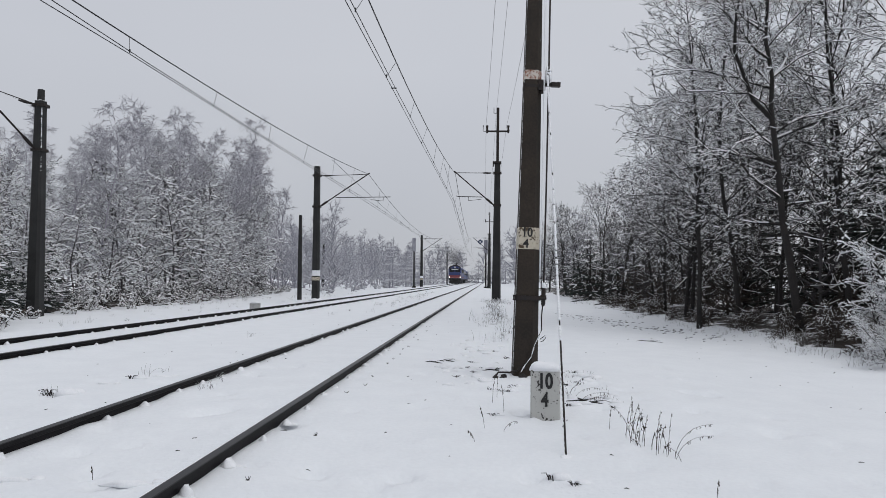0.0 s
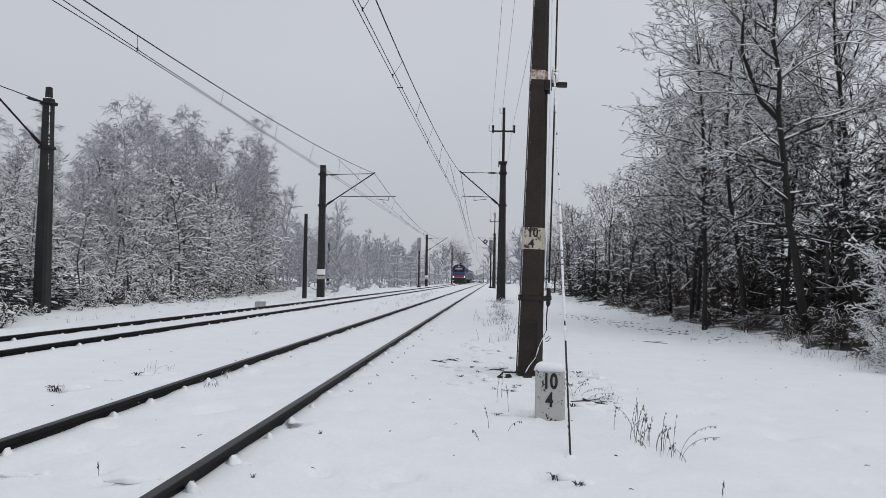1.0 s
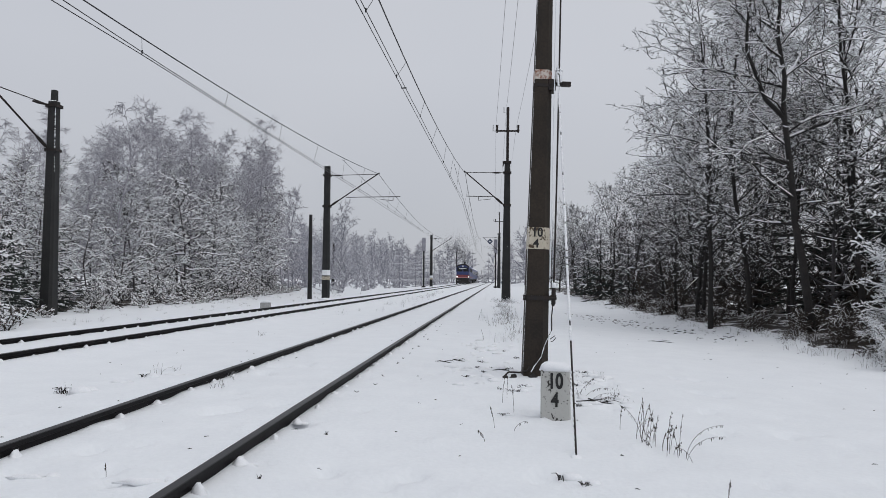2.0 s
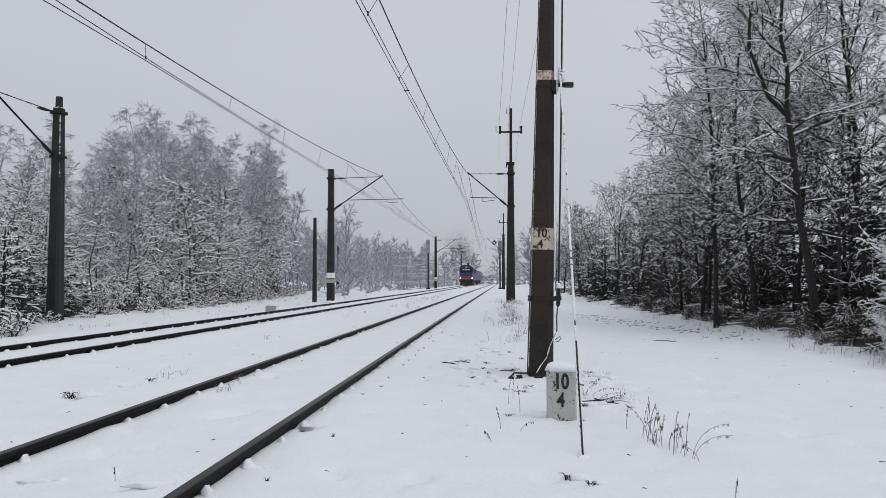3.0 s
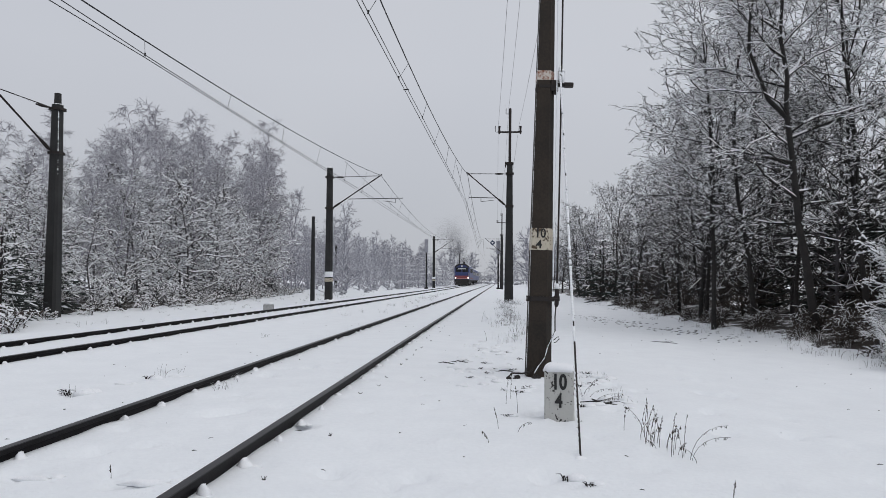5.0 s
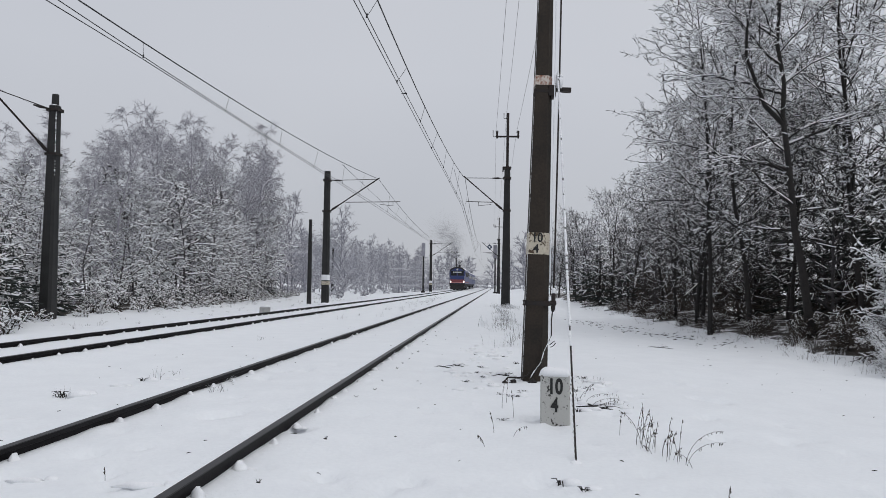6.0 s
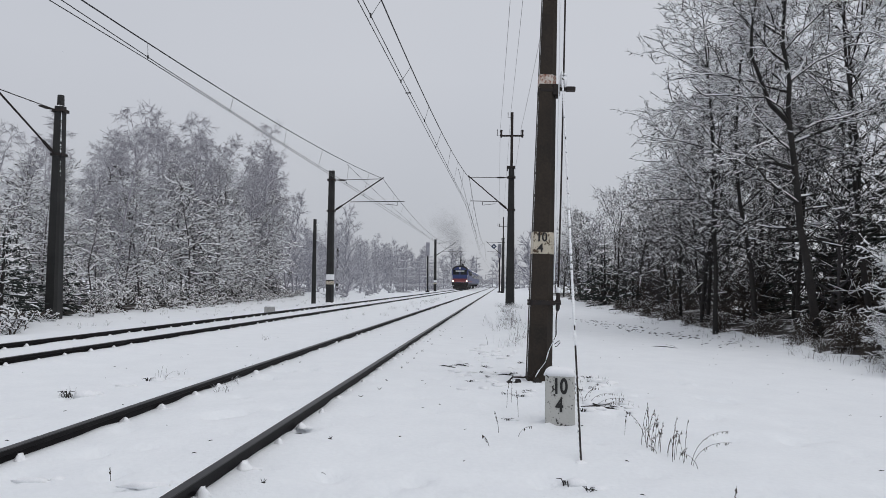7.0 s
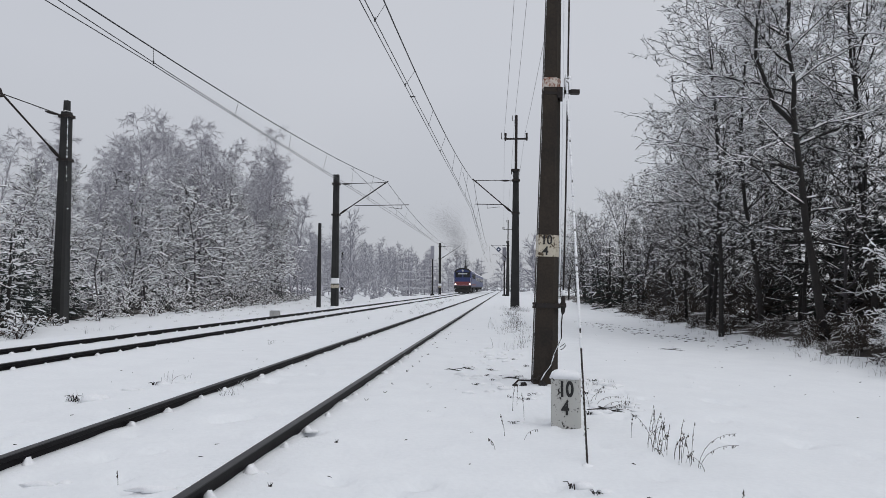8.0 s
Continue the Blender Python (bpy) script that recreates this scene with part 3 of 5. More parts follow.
    spruce = [make_tree("spruce_tree", 50, "dark green spruce with snow on its boughs", [BARK, SNOW_CAP], 0.03, 2.6, True, sheltered=5.0, height=5.5, spread=1.9, tiers=1.8)]
    plant(spruce, [(7.0, 44, 0.8), (7.6, 49, 0.85), (7.4, 55, 0.8), (7.6, 38, 0.6)], 3, "spruces at the edge of the wood")
    shaded = [make_tree("shaded_spruce", 51 + k, "dark snowless spruce in the shade of the wood", [BARK, SNOW_CAP], 0.01, 3.2, True, sheltered=60.0, height=5.8 + 1.2 * k, spread=2.0, tiers=1.7) for k in range(2)]
    spots = []
    for k in range(12):
        spots.append((9.9 + rnd.uniform(0, 1.5) + 2.2 * (k % 3), 14.0 + 13 * k / 12 + rnd.uniform(-0.5, 0.5), rnd.uniform(0.62, 0.84) + 0.14 * (k % 3)))
    plant(shaded, spots, 14, "spruces inside the wood")
    thin_kw = dict(first=0.03, count=24, subs=4, twigs=5, rise=1.0, trunk_r=0.045, twig_len=0.35, crook=0.16, fan=0.5, forks=False)
    thin = [make_tree("thin_tree", 55 + k, "thin brown-grey leafless tree in the shade of the wood", [TWIG, SNOW_CAP], 0.012, 1.8, sheltered=7.0, fine_snow=0.4, height=6.4 + 0.8 * k, spread=1.7, **thin_kw) for k in range(2)]
    spots = [(7.7 + rnd.uniform(0, 1.2) + 1.7 * (k % 4), 18 + 40 * k / 34 + rnd.uniform(-0.5, 0.5), rnd.uniform(0.6, 0.85) + 0.12 * (k % 4)) for k in range(34)]
    plant(thin, spots, 18, "thin trees inside the wood")
    brush_kw = dict(first=0.03, count=20, subs=4, twigs=3, rise=0.9, trunk_r=0.014, stems=4, twig_len=0.26, droop=0.25)
    brush = [make_tree("brushwood", 60 + k, "low leafless brown brushwood at the edge of the wood", [BRUSH, SNOW_CAP], 0.007, 1.2, category="bush", sheltered=1.8, height=0.5 + 0.35 * k, spread=0.6, **brush_kw) for k in range(2)]
    spots = []
    for k in range(30):
        y = 11.8 + 30 * (k / 30) ** 1.4
        spots.append((6.5 + 0.5 * (k % 3) + rnd.uniform(-0.25, 0.25), y + rnd.uniform(-0.4, 0.4), rnd.uniform(0.45, 0.85)))
    for k in range(14):
        spots.append((8.0 + rnd.uniform(0, 2.5), 17 + 42 * (k / 14) ** 1.2, rnd.uniform(1.8, 2.8)))
    plant(brush, spots, 6, "brushwood under the trees")
    snowy_kw = dict(first=0.02, count=42, subs=7, twigs=5, rise=0.55, trunk_r=0.03, stems=4, twig_len=0.15, crook=0.25)
    bush = [make_tree("snowy_bush", 64, "bush loaded with clumps of fresh snow", [BARK, SNOW_CAP], 0.024, 1.25, category="bush", cling=0.5, height=2.6, spread=1.2, **{**snowy_kw, "subs": 8, "twigs": 6, "twig_len": 0.12})]
    plant(bush, [(6.35, 11.2, 0.3), (7.0, 12.0, 0.5), (7.55, 12.6, 0.68), (7.9, 12.2, 0.85), (6.2, 10.5, 0.36)], 7, "snow-loaded bushes")
    # the wood behind the left track: laden young trees in front, birches coloured haze grey behind
    def skyline(x, y, tops):
        """Height of a tree at (x, y) under a skyline given as (x / y, rise / y)."""
        return 1.2 + y * float(np.interp(x / y, [q[0] for q in tops], [q[1] for q in tops]))

    back = [(-0.76, 0.245), (-0.636, 0.25), (-0.535, 0.245), (-0.516, 0.215), (-0.473, 0.272), (-0.425, 0.21), (-0.37, 0.218), (-0.335, 0.19), (-0.305, 0.15), (-0.28, 0.11)]
    front = [(-0.76, 0.19), (-0.6, 0.14), (-0.52, 0.16), (-0.485, 0.2), (-0.44, 0.15), (-0.34, 0.13), (-0.29, 0.09)]

    laden_kw = dict(first=0.04, count=32, subs=7, twigs=4, rise=0.3, trunk_r=0.05, droop=0.14, twig_len=0.26, crook=0.22)
    laden = [make_tree("snow_laden_tree", 70 + k, "young tree with boughs bent under heavy snow", [TWIG, SNOW_CAP], 0.036, 1.4, sheltered=1.0, cling=0.1, fine_snow=0.8, height=5.6 + 0.7 * k, spread=2.2, **laden_kw) for k in range(2)]
    dusted_kw = dict(first=0.08, count=30, subs=7, twigs=5, rise=0.85, trunk_r=0.05, droop=0.05, twig_len=0.24, crook=0.2)
    dusted = [make_tree("snow_dusted_tree", 170 + k, "slim leafless tree, its rising boughs lined with snow", [TWIG, SNOW_CAP], 0.034, 1.3, sheltered=1.3, cling=0.45, fine_snow=0.95, height=5.8 + 0.8 * k, spread=1.9, **dusted_kw) for k in range(3)]
    spots, others = [], []
    for k in range(31):
        y = 17 + 40 * k / 31
        x, y = wood_edge(y) - 1.5 - rnd.uniform(0, 0.8) - 2.0 * (k % 2), y + rnd.uniform(-0.7, 0.7)
        spot = (x, y, skyline(x, y, front) / 6.4 * rnd.uniform(0.82, 1.08))
        (spots if y < 24 or k % 4 == 0 else others).append(spot)
    plant(laden, spots, 4, "snow-laden trees beyond the tracks")
    plant(dusted, others, 24, "snow-dusted trees beyond the tracks")
    under = [make_tree("laden_bush", 75, "undergrowth bush pressed down by snow", [BARK, SNOW_CAP], 0.035, 1.5, category="bush", sheltered=0.8, fine_snow=0.7, height=1.9, spread=1.3, **{**snowy_kw, "droop": 0.12, "count": 24, "subs": 5, "twigs": 3})]
    spots = [(wood_edge(y) - rnd.uniform(0.5, 1.4), y, rnd.uniform(0.45, 0.95)) for y in np.linspace(15.6, 58, 18) if abs(y - 22) > 0.7]
    plant(under, spots, 9, "bushes below the snow-laden trees")
    shrub_kw = dict(first=0.04, count=14, subs=3, twigs=3, rise=0.5, trunk_r=0.014, stems=3, twig_len=0.16, droop=0.2, crook=0.25)
    shrub = [make_tree("low_shrub", 77 + k, "low shrub buried under lumps of fresh snow", [BRUSH, SNOW_CAP], 0.04, 1.5, category="shrub", fine_snow=0.6, height=0.7, spread=0.6, **shrub_kw) for k in range(2)]
    spots = [(wood_edge(y) + rnd.uniform(-0.5, 0.5), y + rnd.uniform(-0.5, 0.5), rnd.uniform(0.5, 1.0)) for y in np.linspace(15, 62, 34) if abs(y - 22) > 0.6]
    plant(shrub, spots, 16, "shrubs along the foot of the wood")
    dark = [copy_thing(spruce[0], pose(-19, 24, 0))]
    spots = [(-20.0 - rnd.uniform(0, 2), y, rnd.uniform(0.55, 0.85)) for y in np.linspace(18, 50, 6)]
    spots += [(-13.6, 17.2, 0.5), (-14.6, 18.5, 0.6), (-16.0, 20.4, 0.6), (-16.6, 23.8, 0.6), (-16.7, 22.4, 0.42), (-17.3, 21.2, 0.5), (-16.3, 23.4, 0.36), (-17.6, 22.6, 0.55)]
    plant(dark, spots, 11, "spruces beyond the tracks")
    birch_kw = dict(first=0.2, count=26, subs=5, twigs=8, rise=1.2, trunk_r=0.07, droop=0.3, twig_len=0.45, crook=0.18, fan=0.55, forks=False)
    birch = [make_tree("birch_tree", 80 + k, "bare birch coloured haze grey, its thin boughs hanging", [HAZE_BIRCH, HAZE_SNOW], 0.006, 1.8, cling=-0.2, height=10.4 + 0.7 * k, spread=2.2, **birch_kw) for k in range(3)]
    spots = []
    for k in range(30):
        y = 26 + 38 * k / 30
        x, y = -22.0 - rnd.uniform(0, 2.0) - 2.4 * (k % 3) + (y - 26) * 0.09, y + rnd.uniform(-1, 1)
        spots.append((x, y, skyline(x, y, back) / 11.3 * rnd.uniform(0.86, 1.04)))
    for q, y in ((-0.735, 30), (-0.7, 33), (-0.66, 29), (-0.625, 34), (-0.6, 30), (-0.565, 35), (-0.535, 38), (-0.483, 43), (-0.465, 41), (-0.44, 46), (-0.4, 48), (-0.375, 52), (-0.35, 56), (-0.325, 58)):
        spots.append((q * y, y, skyline(q * y, y, back) / 11.0))
    plant(birch, spots, 10, "rimed birches")
    # the far trees carry the grey of hazy air in their own colours
    far_kw = dict(first=0.1, count=20, subs=3, twigs=6, rise=1.5, trunk_r=0.07, twig_len=0.7, crook=0.12, fan=0.4, forks=False)
    far = [make_tree("frosted_tree", 90 + k, "distant leafless tree coloured haze grey", [HAZE_GREY, HAZE_SNOW], 0.015, 3.4, cling=-0.3, height=9 + k, spread=2.3, **far_kw) for k in range(3)]
    firs = [make_tree("frosted_fir", 95, "distant fir coloured haze grey", [HAZE_GREY, HAZE_SNOW], 0.05, 1.5, True, height=8, spread=2.2, tiers=0.8)]
    spots = []
    for k in range(52):
        y = 64 + 120 * (k / 52)
        spots.append((-15.5 - 0.03 * y - rnd.uniform(0, 8) + 3.5 * (k % 5 == 0), y, rnd.uniform(0.62, 0.95)))
    for k in range(14):
        spots.append((9 + rnd.uniform(0, 7), 92 + 8 * k, rnd.uniform(0.7, 1.0)))
    plant(far, spots, 5, "distant trees")
    spots = [(-12.8 - rnd.uniform(0, 3), 98 + 7 * k, rnd.uniform(0.7, 1.0)) for k in range(12)] + [(-14 + 4.2 * k + rnd.uniform(-1, 1), 205 + rnd.uniform(0, 10), rnd.uniform(0.9, 1.3)) for k in range(7)]
    plant(firs, spots, 12, "distant firs")
    low_kw = dict(first=0.03, count=12, subs=2, twigs=3, rise=0.8, trunk_r=0.03, stems=3, twig_len=0.6)
    low = [make_tree("frosted_bush", 98 + k, "distant thicket bush coloured haze grey", [HAZE_GREY, HAZE_SNOW], 0.03, 5.0, category="bush", height=2.4, spread=1.4, **low_kw) for k in range(2)]
    spots = [(-12.5 - 0.02 * y - rnd.uniform(0, 3.5), y, rnd.uniform(0.6, 1.2)) for y in np.linspace(58, 200, 36)]
    spots += [(-16 + 1.0 * k + rnd.uniform(-0.5, 0.5), 200 + rnd.uniform(0, 6), rnd.uniform(0.8, 1.5)) for k in range(0, 30, 2)]
    spots += [(-17.5 - rnd.uniform(0, 9), y, rnd.uniform(0.8, 1.3)) for y in np.linspace(57, 84, 12)]
    plant(low, spots, 13, "distant thicket")
    # the wood that closes the view beyond the bend of the line
    lines, q = [], np.random.RandomState(33)
    kw = dict(height=11.0, spread=2.8, first=0.06, count=16, subs=3, twigs=4, rise=1.0, trunk_r=0.1, twig_len=1.3, crook=0.12, fan=0.4, forks=False)
    for k in range(68):
        near = k < 30
        at = np.array([q.uniform(-60, -26), q.uniform(95, 200), -0.2]) if k < 18 else np.array([q.uniform(6, 30), q.uniform(120, 205), -0.2]) if near else np.array([q.uniform(-60, 40), q.uniform(215, 290), -0.2])
        size = q.uniform(0.8, 1.1) if near else q.uniform(0.9, 1.4)
        stems, crown = tree_lines(q, **kw)
        lines += [(at + a * size, at + b * size, ra, rb) for a, b, ra, rb in crown + stems[0][::2]]
    tagged(new("distant_wood", sticks_mesh("distant_wood", lines, 0.03, [HAZE_GREY, HAZE_SNOW], 10.0, fine_snow=0.3)), "wood coloured haze grey closing the far end of the line", "wood", kind="stuff")


build_woods()


# ---- poles and overhead lines ----
def build_near_pole():
    pole = tagged(new("line_pole"), "leaning dark concrete line pole with chipped number patch", "pole")
    pole.matrix_basis = pose(0.54, 8.65, -0.05, 0, 1.55, 4)
    # broad front face and a bevelled face beside it, tapering upwards
    def slab(z0, z1, grow=1.0):
        ring = [(-0.165, -0.125), (-0.15, -0.14), (0.075, -0.14), (0.165, -0.045), (0.165, 0.125), (0.15, 0.14), (-0.15, 0.14), (-0.165, 0.125)]
        vs = []
        for z in (z0, z1):
            k = (1 - 0.595 * (z + 0.3) / 7.9) * grow
            vs += [(x * k, y * k, z) for x, y in ring]
        n = len(ring)
        return Soup().add(vs, [tuple(range(n))[::-1], tuple(range(n, 2 * n))] + [(i, (i + 1) % n, n + (i + 1) % n, n + i) for i in range(n)])

    part("shaft", slab(-0.3, 7.6), CONCRETE, pole)
    part("steel_top", Soup().tube([(0, 0, 7.3), (0, 0, 10.6)], 0.045), IRON, pole)
    part("crossarm", Soup().box(-0.75, 0.75, -0.04, 0.04, 9.28, 9.36, 0, 0.01), IRON, pole)
    for x, z in ((-0.7, 9.36), (0.7, 9.36), (0, 10.6)):
        part("insulator", Soup().tube([(x, 0, z), (x, 0, z + 0.05), (x, 0, z + 0.07), (x, 0, z + 0.2)], [0.02, 0.06, 0.035, 0.05]), IRON, pole)
    part("number_patch", slab(1.645, 1.925, 1.016), PAINT, pole, "chipped white painted patch")
    lettering("numeral_upper", "10", 0.165, INK, pole, pose(-0.03, -0.1235, 1.855, 90, 0, 0) @ Matrix.Diagonal((0.85, 1, 1, 1)), 0.004)
    lettering("numeral_lower", "4", 0.155, INK, pole, pose(-0.045, -0.1245, 1.712, 90, 0, 0), 0.004)
    part("upper_patch", slab(3.86, 3.985, 1.016), RUSTY_PAINT, pole, "rust-stained white band")
    # clamps, conduit and earth wire on the side of the shaft
    part("clamp", Soup().box(-0.165, 0.165, -0.14, 0.13, 0.99, 1.05, 0, 0.03).box(-0.19, -0.15, -0.13, -0.08, 0.985, 1.005).box(-0.19, -0.15, -0.13, -0.08, 1.035, 1.055).tube([(0.14, -0.12, 1.02), (0.235, -0.12, 1.02)], 0.018), IRON, pole, "black iron clamp")
    part("upper_clamp", Soup().box(-0.118, 0.118, -0.1, 0.1, 3.76, 3.8, 0, 0.02).box(-0.13, -0.105, -0.1, -0.06, 3.7, 3.8).box(0.1, 0.15, -0.09, -0.05, 3.68, 3.72), IRON, pole, "black iron clamp")
    part("bracket", Soup().box(0.09, 0.36, -0.07, -0.02, 3.79, 3.83).box(0.24, 0.36, -0.08, -0.01, 3.785, 3.84, 0, 0.008).box(0.06, 0.16, -0.1, -0.04, 3.72, 3.86, 0, 0.01), IRON, pole, "short black bracket")
    part("insulator_knob", Soup().tube([(0.2, -0.05, 3.83), (0.2, -0.05, 3.87), (0.2, -0.05, 3.96), (0.2, -0.05, 4.0)], [0.02, 0.045, 0.05, 0.02]).mound(0.2, -0.05, 3.98, 0.05, 0.05, 0.05), SNOW_CAP, pole, "snow-covered insulator knob", True)
    part("cable_joint", Soup().tube([(0.195, -0.1, 0.92), (0.2, -0.1, 0.95), (0.2, -0.1, 1.12), (0.2, -0.1, 1.16)], [0.015, 0.028, 0.028, 0.02]).box(0.16, 0.235, -0.125, -0.08, 1.0, 1.06, 0, 0.008), IRON, pole, "black cable joint")
    part("joint_snow", Soup().tube([(0.2, -0.1, 1.15), (0.2, -0.1, 1.17), (0.2, -0.1, 1.21), (0.2, -0.1, 1.225)], [0.02, 0.027, 0.024, 0.008]), SNOW_CAP, pole, "snow cap on the joint", True)
    part("conduit", Soup().tube([(0.2, -0.1, 1.15), (0.203, -0.095, 2.4), (0.2, -0.09, 3.75), (0.195, -0.06, 5.4), (0.18, -0.05, 7.2)], 0.0115), IRON, pole, "thin black conduit")
    # bright line in the gap beside the shaft, put in as a white tube
    part("white_cable", Soup().tube([(0.148, -0.1, 1.3), (0.15, -0.1, 2.4), (0.14, -0.1, 3.8), (0.125, -0.08, 5.4), (0.1, -0.05, 7.2)], 0.007), SNOW_CAP, pole, "white line between shaft and conduit, made as a cable")
    r = random.Random(4)
    loop = [(0.19, -0.12, 0.93), (0.175, -0.15, 0.8), (0.18, -0.15, 0.62), (0.15, -0.155, 0.55), (0.09, -0.16, 0.42), (0.05, -0.165, 0.27), (-0.03, -0.17, 0.16), (-0.09, -0.2, 0.06)]
    part("earth_wire", Soup().tube(loop, 0.008), IRON, pole, "twisted earth wire")
    snow = Soup()
    coat = []
    for k in range(3, 7):
        p, q = Vector(loop[k]), Vector(loop[k + 1])
        coat += [p.lerp(q, j / 5) + Vector((0.002, -0.008, 0.006)) for j in range(5)]
    snow.tube(coat, [r.uniform(0.003, 0.0085) for _ in coat], 0, 7)
    tagged(part("wire_snow", snow, SNOW_CAP, pole, "snow stuck along the wire", True), kind="stuff")
    part("wire_hook", Soup().tube([(0.165, -0.13, 0.5), (0.2, -0.14, 0.53), (0.225, -0.14, 0.55), (0.235, -0.14, 0.52), (0.2, -0.14, 0.48), (0.175, -0.13, 0.47)], 0.005), IRON, pole)
    edge = Soup()
    for k in range(46):
        z = 0.15 + 0.16 * k + r.uniform(-0.04, 0.04)
        w = 0.165 * (1 - 0.62 * (z + 0.3) / 7.9)
        h = r.uniform(0.14, 0.22)
        edge.tube([(-w + 0.002, -0.06, z), (-w + 0.004, -0.06, z + h)], [r.uniform(0.005, 0.009), r.uniform(0.005, 0.009)], 0, 6)
    tagged(part("rime_edge", edge, SNOW_CAP, pole, "snow blown onto the edge of the shaft", True), kind="stuff")


build_near_pole()


def build_guy():
    guy = tagged(new("guy_wire"), "guy wire with black sleeve, its white line between shaft and conduit, made as a cable", "guy wire")
    a, b = Vector((0.576, 4.63, -0.02)), Vector((0.825, 8.5, 3.95))
    at = lambda f: a.lerp(b, f)
    part("sleeve", Soup().tube([at(-0.02), at(0.186)], 0.0075, 0, 10), IRON, guy, "black metal sleeve")
    part("cable", Soup().tube([at(0.18), at(1)], 0.006, 0, 6), IRON, guy)
    r, snow = random.Random(2), Soup()
    for k in range(150):
        f = 0.186 + 0.814 * k / 150
        if r.random() < 0.13:
            continue
        o = Vector((-0.002, -0.006, 0.004))
        snow.tube([at(f) + o, at(f + 0.0058 * r.uniform(0.7, 1.1)) + o], [r.uniform(0.008, 0.0145), r.uniform(0.008, 0.0145)], 0, 6)
    for k in range(16):
        f = 0.004 + 0.13 * k / 16 + r.uniform(0, 0.004)
        snow.tube([at(f) + Vector((-0.01, -0.005, 0)), at(f + 0.004) + Vector((-0.01, -0.005, 0))], r.uniform(0.003, 0.006), 0, 5)
    tagged(part("cable_snow", snow, SNOW_CAP, guy, "broken coat of snow", True), kind="stuff")
    part("anchor_snow", Soup().mound(0.576, 4.63, lie(0.576, 4.63) - 0.02, 0.05, 0.05, 0.035, 0, 3), SNOW_CAP, guy, "", True)


build_guy()


def build_stone():
    stone = tagged(new("kilometre_stone"), "speckled white kilometre stone with black numerals and snow cap", "milestone")
    stone.matrix_basis = pose(0.565, 6.06, 0, 0, 0, -4)
    s = Soup().box(-0.133, 0.133, -0.1, 0.1, -0.2, 0.4, 0, 0.012, 0.97)
    part("block", s, STONE, stone)
    part("snow_cap", Soup().cushion(0, 0, 0.392, 0.139, 0.108, 0.068, 0, 4), SNOW_CAP, stone, "rounded cap of snow", True)
    lettering("numeral_upper", "10", 0.185, INK, stone, pose(0.0, -0.101, 0.3, 90, 0, 0) @ Matrix.Diagonal((0.72, 1, 1, 1)), 0.003, 0.035)
    lettering("numeral_lower", "4", 0.165, INK, stone, pose(-0.005, -0.102, 0.135, 90, 0, 0) @ Matrix.Diagonal((0.8, 1, 1, 1)), 0.003, 0.03)


build_stone()


def cantilever(mast, side, arm, z_mid, z_tie, z_end, reach, reg):
    """Bracket of an overhead-line mast, towards side (a vector in plan)."""
    ax = Vector((side[0], side[1], 0)).normalized()
    at = lambda d, z: ax * d + Vector((0, 0, z))
    rise = lambda d: z_mid + (z_end - z_mid) * (d - 0.15) / (arm - 0.15)
    part("strut", Soup().tube([at(0.15, rise(0.15)), at(arm + 0.08, rise(arm + 0.08))], 0.034), IRON, mast, "slanting strut tube")
    part("tie_rod", Soup().tube([at(0.12, z_tie), at(arm - 0.05, z_end - 0.02)], 0.017), IRON, mast, "thin tie rod")
    part("tie_insulator", Soup().tube([at(0.35, z_tie), at(0.5, z_tie), at(0.62, z_tie), at(0.8, z_tie)], [0.03, 0.05, 0.05, 0.03]), IRON, mast)
    part("strut_insulator", Soup().tube([at(0.25, rise(0.25)), at(0.32, rise(0.32)), at(0.55, rise(0.55)), at(0.62, rise(0.62))], [0.04, 0.06, 0.06, 0.04]), IRON, mast)
    for z in (z_mid, z_tie):
        part("collar", Soup().box(-0.22, 0.22, -0.2, 0.2, z - 0.05, z + 0.05, 0, 0.03), IRON, mast, "iron collar")
    part("arm_snow", Soup().tube([at(0.7, rise(0.7) + 0.036), at(arm - 0.2, rise(arm - 0.2) + 0.036)], 0.016, 0, 6).tube([at(0.85, z_tie + 0.02), at(arm - 0.3, z_end + 0.0)], 0.01, 0, 6), SNOW_CAP, mast, "line of snow on the bracket")
    if reg:
        part("registration_arm", Soup().tube([at(reg[0], reg[2]), at(reg[1], reg[2] + 0.03)], 0.02), IRON, mast)
        part("steady_arm", Soup().tube([at(reg[3], reg[2]), at(reg[3], reg[2] - 0.2)], 0.014).tube([at(reg[3], reg[2] - 0.2), at(reg[3] - 0.7, reg[2] - 0.12)], 0.012), IRON, mast)


def mast_shaft(x, y, z0, z1, w0, w1, label, shift=0.0, mat=None):
    mast = tagged(new("overhead_line_mast"), label, "mast", "masts of the overhead line")
    mast.matrix_basis = pose(x, y, z0, 0, shift, 0)
    part("shaft", Soup().box(-w0 / 2, w0 / 2, -w0 / 2, w0 / 2, -0.4, z1 - z0, 0, w0 * 0.18, w1 / w0), mat or MAST, mast)
    part("top_snow", Soup().mound(0, 0, z1 - z0 - 0.01, w1 * 0.5, w1 * 0.5, 0.06, 0, 2), SNOW_CAP, mast, "snow on the mast head", True)
    return mast


